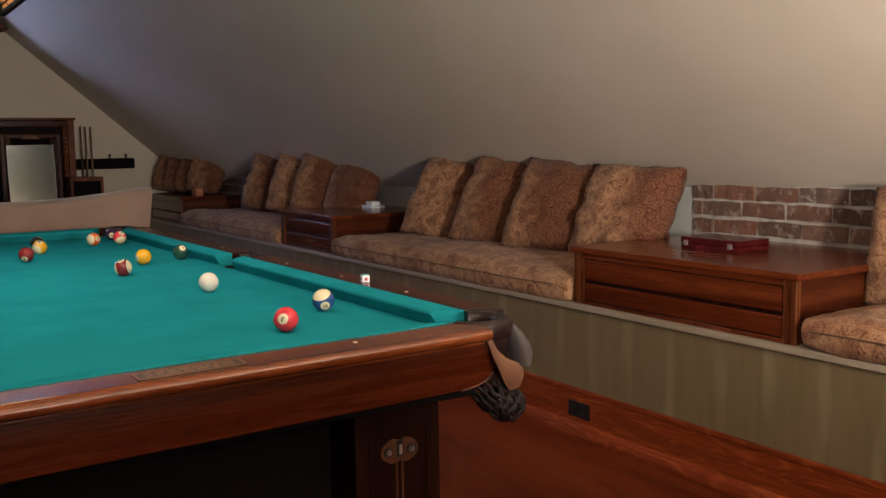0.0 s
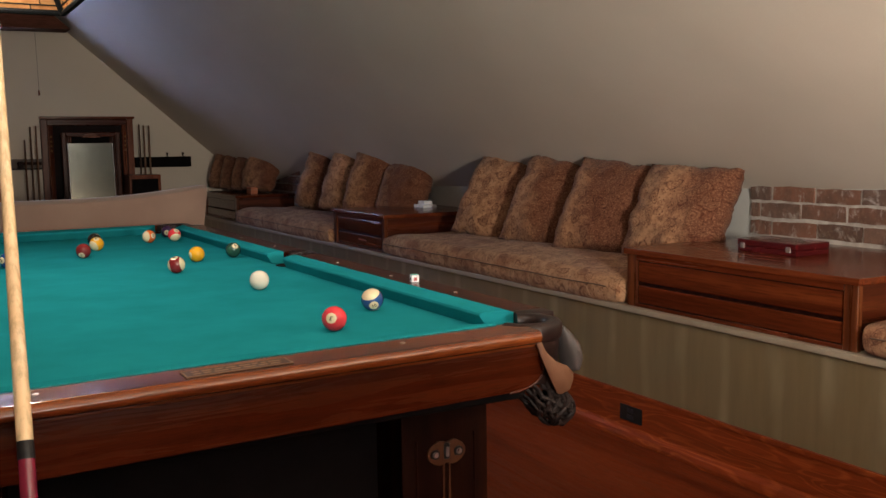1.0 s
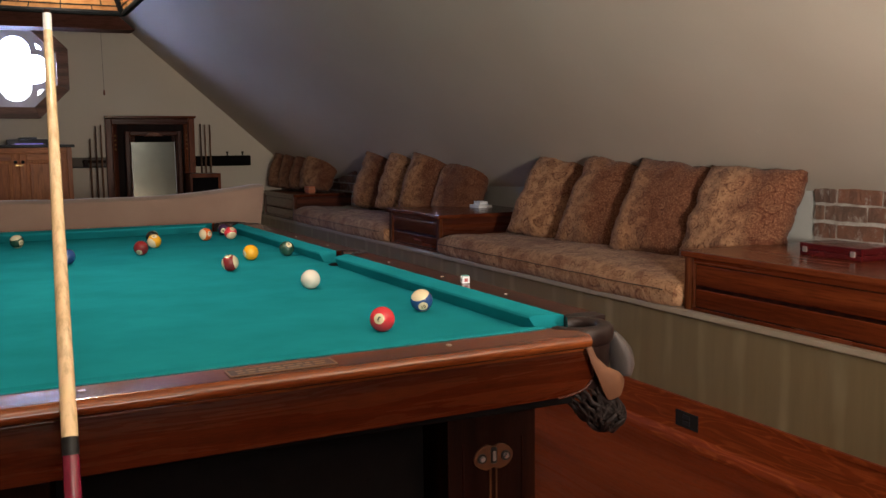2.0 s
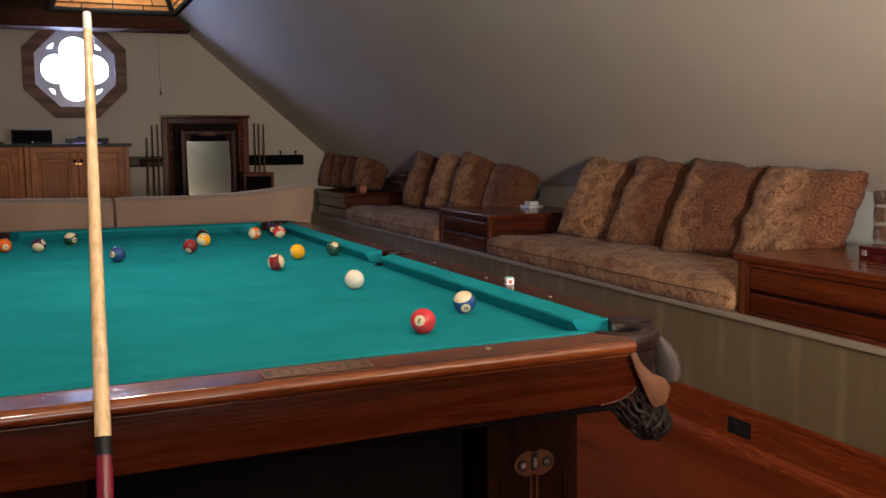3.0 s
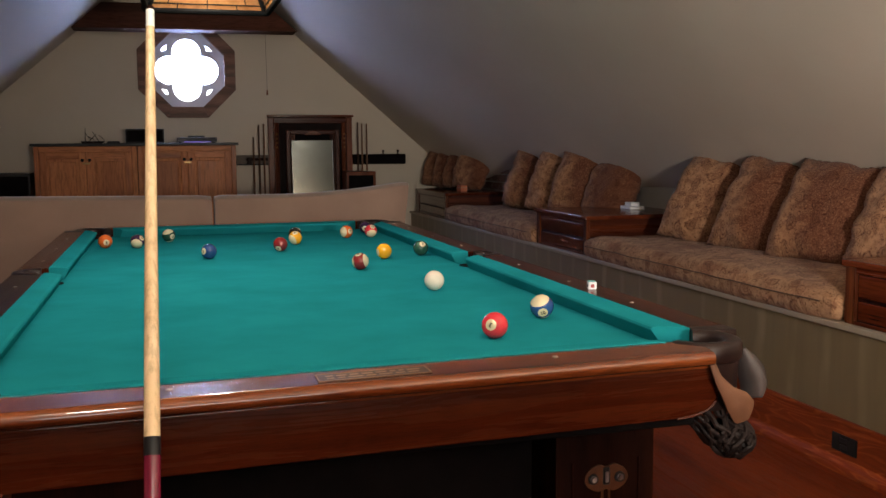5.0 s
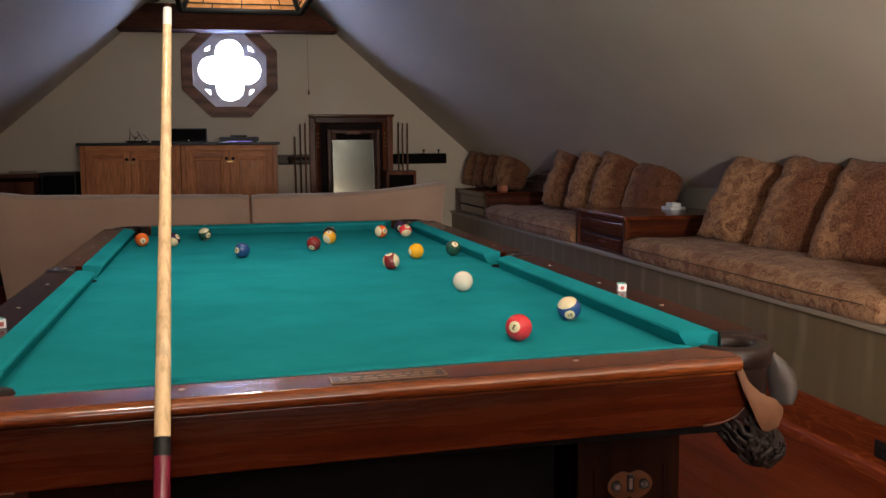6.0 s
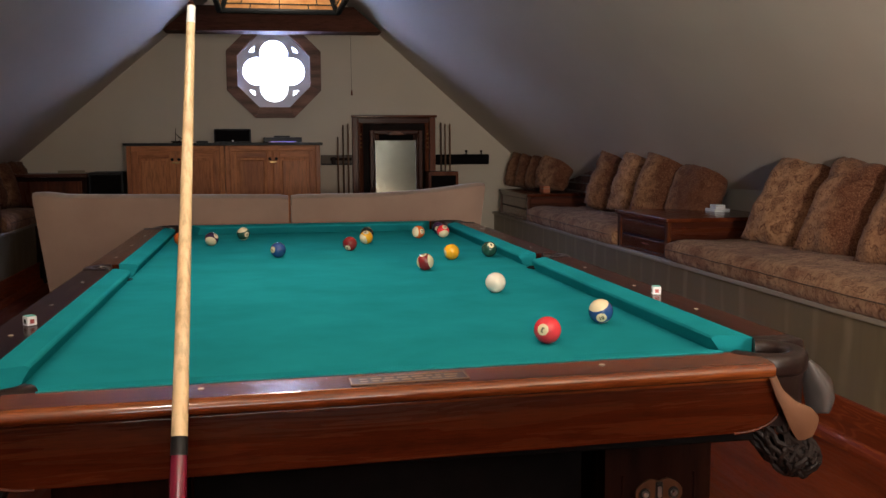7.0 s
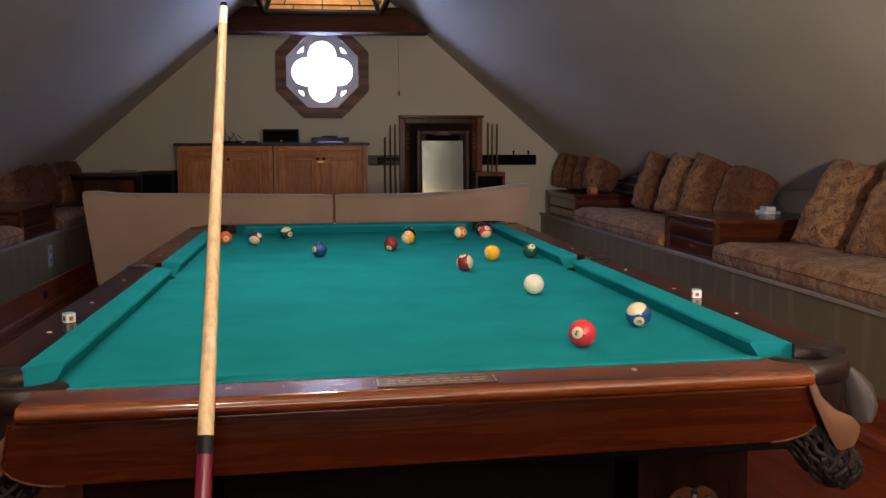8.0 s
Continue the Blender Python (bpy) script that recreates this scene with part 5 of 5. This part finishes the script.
cabinet_unit(-1.372, -0.560, "cherry cabinet with two raised-panel doors")
cabinet_unit(-0.556, 0.258, "cherry cabinet with two raised-panel doors")
tagged(part("black_countertop", box(-1.395, 0.280, 6.875, 7.38, 1.166, 1.190, 0.004, 2), BLACK), "thin black counter on the cherry cabinets", "countertop")
TOP = 1.190
spk = thing("speaker_box", (-0.49, 7.1, TOP), "black glossy speaker box on the cabinet", "speaker")
part("body", box(-0.652, -0.335, 7.05, 7.22, TOP, TOP + 0.122, 0.008, 2), BLACK, spk)
part("grille", box(-0.640, -0.347, 7.045, 7.052, TOP + 0.012, TOP + 0.110, 0.002), SHADOW_GAP, spk)
part("badge", cyl((-0.49, 7.046, TOP + 0.018), (-0.49, 7.042, TOP + 0.018), 0.006, None, 12), STEEL, spk)
rec = thing("media_player", (-0.06, 7.12, TOP), "flat black media player with a smaller box on top", "electronics")
part("body", box(-0.228, 0.108, 7.04, 7.27, TOP + 0.006, TOP + 0.046, 0.004, 2), BLACK, rec)
part("upper_box", box(-0.135, 0.005, 7.08, 7.22, TOP + 0.047, TOP + 0.062, 0.003, 2), BLACK, rec)
for x in (-0.2, 0.08):
    part("rubber_foot", cyl((x, 7.08, TOP), (x, 7.08, TOP + 0.007), 0.012, None, 10), BLACK, rec)
led = bpy.data.materials.new("violet_led")
led.use_nodes = True
led.node_tree.nodes["Principled BSDF"].inputs["Emission Color"].default_value = (0.22, 0.10, 1.0, 1)
led.node_tree.nodes["Principled BSDF"].inputs["Emission Strength"].default_value = 0.8
part("led_strip", box(-0.17, 0.05, 7.036, 7.0405, TOP + 0.006, TOP + 0.010), led, rec, "glowing violet light strip")
boat = thing("ship_model", (-0.93, 7.08, TOP), "small dark ship model on the cabinet", "ship model")
part("hull", prism([(-1.02, TOP + 0.018), (-0.82, TOP + 0.018), (-0.845, TOP), (-1.0, TOP)], "y", 7.05, 7.10, 0.003), DARK_WOOD, boat)
for x, h, lean in ((-0.98, 0.13, 0.004), (-0.95, 0.08, 0.06), (-0.87, 0.10, -0.05)):
    part("mast", cyl((x, 7.075, TOP + 0.015), (x + lean, 7.075, TOP + h), 0.0035, 0.002, 8), DARK_WOOD, boat)
    part("spar", cyl((x - 0.001, 7.075, TOP + h * 0.7), (x + 0.045, 7.075, TOP + 0.03), 0.0025, None, 6), DARK_WOOD, boat)
pod = thing("small_black_box", (-0.755, 7.1, TOP), "little flat black box on the cabinet", "box")
part("body", box(-0.805, -0.705, 7.06, 7.15, TOP, TOP + 0.014, 0.003, 2), BLACK, pod)
part("lid", box(-0.80, -0.71, 7.065, 7.145, TOP + 0.0145, TOP + 0.018, 0.001), SHADOW_GAP, pod)

# ---- picture frames leaning on the wall ----
def picture_frame(name, x0, x1, z0, z1, y, bar, mat, label, infill=None, inlabel=""):
    f = thing(name, ((x0 + x1) / 2, y, z0), label, "picture frame", "frames leaning on the gable wall")
    part("left_bar", box(x0, x0 + bar, y - 0.04, y, z0, z1, 0.006, 2), mat, f)
    part("right_bar", box(x1 - bar, x1, y - 0.04, y, z0, z1, 0.006, 2), mat, f)
    part("top_bar", box(x0 + bar, x1 - bar, y - 0.039, y, z1 - bar, z1, 0.006, 2), MAHOGANY_X, f)
    part("bottom_bar", box(x0 + bar, x1 - bar, y - 0.039, y, z0, z0 + bar, 0.006, 2), MAHOGANY_X, f)
    for k in range(3):
        part("bead", box(x0 + bar + 0.004 + 0.016 * k, x0 + bar + 0.012 + 0.016 * k, y - 0.034 + 0.006 * k, y - 0.004, z0 + bar, z1 - bar, 0.002), mat, f)
        part("bead", box(x1 - bar - 0.012 - 0.016 * k, x1 - bar - 0.004 - 0.016 * k, y - 0.034 + 0.006 * k, y - 0.004, z0 + bar, z1 - bar, 0.002), mat, f)
    if infill:
        part("backing", box(x0 + bar, x1 - bar, y - 0.012, y - 0.006, z0 + bar, z1 - bar), infill, f, inlabel)
    return f


FRAME_WOOD = wood("frame_mahogany", (0.050, 0.0110, 0.0045), (0.120, 0.030, 0.0115), (0.21, 0.058, 0.022), "z", 0.3, 0.0, spec=0.2)
big = picture_frame("mantel_frame", 0.582, 1.366, 0.0, 1.418, 7.385, 0.055, FRAME_WOOD, "tall carved mahogany mantel frame against the wall", DARK_WOOD)
part("cornice", box(0.572, 1.376, 7.31, 7.39, 1.418, 1.442, 0.006, 2), RAIL_X, big, "lighter red-brown cornice")
for x in (0.655, 0.672, 1.272, 1.289):
    part("column", cyl((x, 7.335, 0.05), (x, 7.335, 1.37), 0.008, None, 10), FRAME_WOOD, big)
for x in (0.660, 1.285):
    for z in (1.14, 1.18, 1.22, 1.26):
        part("carving", cyl((x, 7.322, z), (x, 7.310, z + 0.012), 0.009, 0.004, 8), BRASS, big, "small gilt carving")
mid_f = picture_frame("carved_frame", 0.735, 1.225, 0.0, 1.300, 7.285, 0.038, FRAME_WOOD, "dark carved frame leaning inside the larger frame", SHADOW_GAP)
part("crest", prism([(0.90, 1.255), (1.06, 1.255), (1.02, 1.285), (0.98, 1.292), (0.94, 1.285)], "y", 7.236, 7.246, 0.002), FRAME_WOOD, mid_f)
mir = thing("mirror", (0.965, 7.2, 0), "frameless pale mirror panel leaning on the frames", "mirror")
part("glass", box(0.777, 1.148, 7.190, 7.196, 0.0, 1.205), MIRROR, mir, "silvered mirror glass")
part("edge_left", box(0.773, 0.7768, 7.188, 7.198, 0.0, 1.207), PAPER, mir)
part("edge_right", box(1.1482, 1.152, 7.188, 7.198, 0.0, 1.207), PAPER, mir)
part("backing", box(0.775, 1.150, 7.1975, 7.203, 0.0, 1.205), BACKING, mir)

for ob in mir.children:
    for v in ob.data.vertices:
        v.co.y += 0.075 * (v.co.z - 1.2)

# ---- cue racks and cues ----
rack = thing("cue_rack", (0.52, 7.34, 1.03), "dark wooden cue rack on the gable wall", "cue rack", "cue racks")
part("back_board", box(0.292, 0.585, 7.375, 7.399, 0.985, 1.075, 0.003), plain("grey_brown_paint", (0.10, 0.075, 0.06), (0.13, 0.10, 0.08), 12, 0.6), rack)
part("rail_bar", box(0.375, 0.575, 7.315, 7.345, 1.025, 1.050, 0.003), DARK_WOOD, rack)
part("rail_bar", box(0.292, 0.575, 7.325, 7.345, 0.983, 0.996, 0.002), IRON, rack)
part("bracket", box(0.385, 0.425, 7.31, 7.376, 0.99, 1.056, 0.003), DARK_WOOD, rack)
rack2 = thing("cue_rack", (1.70, 7.36, 1.03), "black wooden wall rack with two round pegs", "cue rack", "cue racks")
part("back_board", box(1.372, 1.885, 7.345, 7.399, 0.978, 1.074, 0.012, 3), SHADOW_GAP, rack2)
for x in (1.665, 1.81):
    part("peg", cyl((x, 7.36, 1.070), (x, 7.36, 1.098), 0.006, None, 8), DARK_WOOD, rack2)
    part("peg_knob", cyl((x, 7.36, 1.096), (x, 7.36, 1.112), 0.012, 0.010, 10), DARK_WOOD, rack2)
CUE_WOOD = wood("rack_cue_wood", (0.05, 0.022, 0.010), (0.12, 0.055, 0.025), (0.20, 0.10, 0.05), "z", 0.3, 0.4)
for x, top in ((0.445, 1.24), (0.495, 1.35), (0.540, 1.36), (1.412, 1.37), (1.452, 1.36), (1.497, 1.36)):
    c = thing("cue_stick", (x, 7.31, 0.02), "thin brown pool cue standing in the wall rack", "cue stick", "cues in the racks")
    part("shaft", cyl((x, 7.305, 0.55), (x, 7.308, top), 0.010, 0.0065, 10), CUE_WOOD, c)
    part("butt", cyl((x, 7.30, 0.0), (x, 7.305, 0.55), 0.0145, 0.010, 10), DARK_WOOD, c)
pull = thing("pull_cord", (0.566, 7.28, 1.6), "thin pull cord with a small dark bob", "cord")
part("cord", cyl((0.560, 7.15, 2.17), (0.566, 7.15, 1.655), 0.0012, None, 6), DARK_WOOD, pull)
part("bob", cyl((0.566, 7.15, 1.655), (0.566, 7.15, 1.612), 0.006, 0.009, 10), FRAME_WOOD, pull)

# ---- dark boxes along the gable wall ----
bx = thing("storage_box", (1.40, 7.15, 0), "dark wooden storage box with a black front", "box")
part("body", box(1.245, 1.520, 7.02, 7.27, 0.0, 0.92, 0.006, 2), FRAME_WOOD, bx)
part("front_panel", box(1.265, 1.495, 7.012, 7.024, 0.05, 0.885, 0.003), SHADOW_GAP, bx)
sub = thing("subwoofer", (-1.57, 7.1, 0), "matt black loudspeaker cabinet beside the cherry cabinet", "speaker")
part("body", box(-1.70, -1.42, 7.00, 7.36, 0.0, 0.945, 0.006, 2), BLACK, sub)
part("grille", box(-1.685, -1.435, 6.992, 7.003, 0.04, 0.92, 0.003), SHADOW_GAP, sub)
low_c = thing("low_cabinet", (-2.05, 7.2, 0), "low dark wooden cabinet under the slope", "cabinet")
part("body", box(-2.44, -1.72, 7.02, 7.38, 0.0, 0.905, 0.004), DARK_WOOD, low_c)
part("top", box(-2.455, -1.71, 7.00, 7.39, 0.905, 0.935, 0.004, 2), CHEST_X, low_c)
part("drawer_front", box(-2.40, -1.76, 7.012, 7.022, 0.66, 0.87, 0.003), FRAME_WOOD, low_c)
tray = thing("paper_tray", (-1.84, 7.08, 0.935), "pale shallow tray on the low cabinet", "tray")
part("base", box(-1.95, -1.73, 7.03, 7.20, 0.936, 0.942, 0.002), LEDGE_PAINT, tray)
part("rim", box(-1.95, -1.73, 7.03, 7.034, 0.942, 0.962), LEDGE_PAINT, tray)

# ---- small things on the chests ----
CLASP = plain("dull_clasp_steel", (0.24, 0.20, 0.18), (0.34, 0.29, 0.26), 90, 0.45, 0.6, 0.2, 300, metal=0.7)
case = thing("lacquer_case", (2.29, 0.75, 0.748), "flat red lacquer case with two steel clasps", "box")
part("lower_half", box(2.208, 2.375, 0.618, 0.890, 0.7485, 0.768, 0.003, 2), LACQUER_BOX, case)
part("lid", box(2.207, 2.376, 0.617, 0.891, 0.769, 0.793, 0.004, 2), LACQUER_BOX, case)
for y in (0.655, 0.865):
    part("clasp", box(2.2035, 2.2085, y - 0.010, y + 0.010, 0.760, 0.780, 0.001), CLASP, case, "square steel clasp")
for x, y, w, d, z, h, m, lab in ((2.470, 3.82, 0.10, 0.13, 0.748, 0.018, PAPER, "white card pack lying on the chest"), (2.475, 3.83, 0.06, 0.085, 0.7665, 0.022, PAPER, "small white box on a card pack"),
                                 (2.16, 6.42, 0.06, 0.12, 0.748, 0.055, CARTON, "small orange carton on the dark chest")):
    c = thing("card_box", (x, y, z), lab, "box")
    part("body", box(x - w / 2, x + w / 2, y - d / 2, y + d / 2, z + 0.0005, z + h, 0.002), m, c)
    part("lid_seam", box(x - w / 2 - 0.0006, x + w / 2 + 0.0006, y - d / 2 - 0.0006, y + d / 2 + 0.0006, z + h * 0.62, z + h * 0.68), LEDGE_PAINT, c)


# ---- exposed brick piers ----
def brick_pier(y0, y1, x, z0, z1):
    p = thing("brick_pier", (x, y0, 0), "exposed worn brick pier with pale mortar", "wall", kind="structure")
    bed = box(x + 0.004, KNEE_R + 0.012, y0, y1, 0.40, z1 - 0.004)
    bmesh.ops.subdivide_edges(bed, edges=[e for e in bed.edges if abs((e.verts[0].co - e.verts[1].co).y) > 0.1], cuts=60)
    for v in bed.verts:
        if v.co.z > z1 - 0.02:
            v.co.z += 0.009 * noise.noise(Vector((v.co.y * 18, 1, 2))) + 0.004 * noise.noise(Vector((v.co.y * 60, 1, 5)))
    part("mortar_bed", bed, MORTAR, p)
    rng = random.Random(int(y0 * 100))
    meshes = []
    for k in range(6):
        bm = box(-0.004, 0.030, -0.105, 0.105, -0.029, 0.029)
        bmesh.ops.subdivide_edges(bm, edges=[e for e in bm.edges if abs((e.verts[0].co - e.verts[1].co).y) > 0.1], cuts=4)
        for v in bm.verts:
            end = abs(v.co.y) > 0.1
            v.co += Vector((rng.uniform(-0.0015, 0.003), rng.uniform(-0.003, 0.003), rng.uniform(-0.0025, 0.0015) * (1 if v.co.z > 0 else -1) - (0.002 if end and v.co.z > 0 else 0)))
            if v.co.x < 0:
                v.co.z *= 0.96
        bmesh.ops.recalc_face_normals(bm, faces=bm.faces)
        me = bpy.data.meshes.new("brick")
        bm.to_mesh(me)
        bm.free()
        me.materials.append(BRICK)
        meshes.append(me)
    course, row = 0.071, 0
    z = z0 + 0.010
    while z < z1 - 0.01:
        y = y0 - (0.11 if row % 2 else 0.0) + rng.uniform(-0.03, 0.0)
        while y < y1:
            long = rng.uniform(0.195, 0.222)
            a, b = max(y, y0), min(y + long, y1)
            if b - a > 0.04:
                ob = new("brick", meshes[rng.randrange(6)])
                ob.parent = p
                h = min(rng.uniform(0.0595, 0.0635), z1 - z + 0.006)
                ob.matrix_local = Matrix.Translation((rng.uniform(-0.002, 0.003), (a + b) / 2 - y0, z + h / 2 + rng.uniform(-0.002, 0.002))) @ Matrix.Rotation(rng.uniform(-0.012, 0.012), 4, "X") @ Matrix.Diagonal((1, (b - a) / 0.21 * 0.985, h / 0.058, 1))
            y += long + rng.uniform(0.007, 0.012)
        z += course
        row += 1


brick_pier(0.28, 1.235, KNEE_R - 0.010, 0.752, 0.965)
brick_pier(6.05, 6.75, 2.462, 0.752, 0.935)
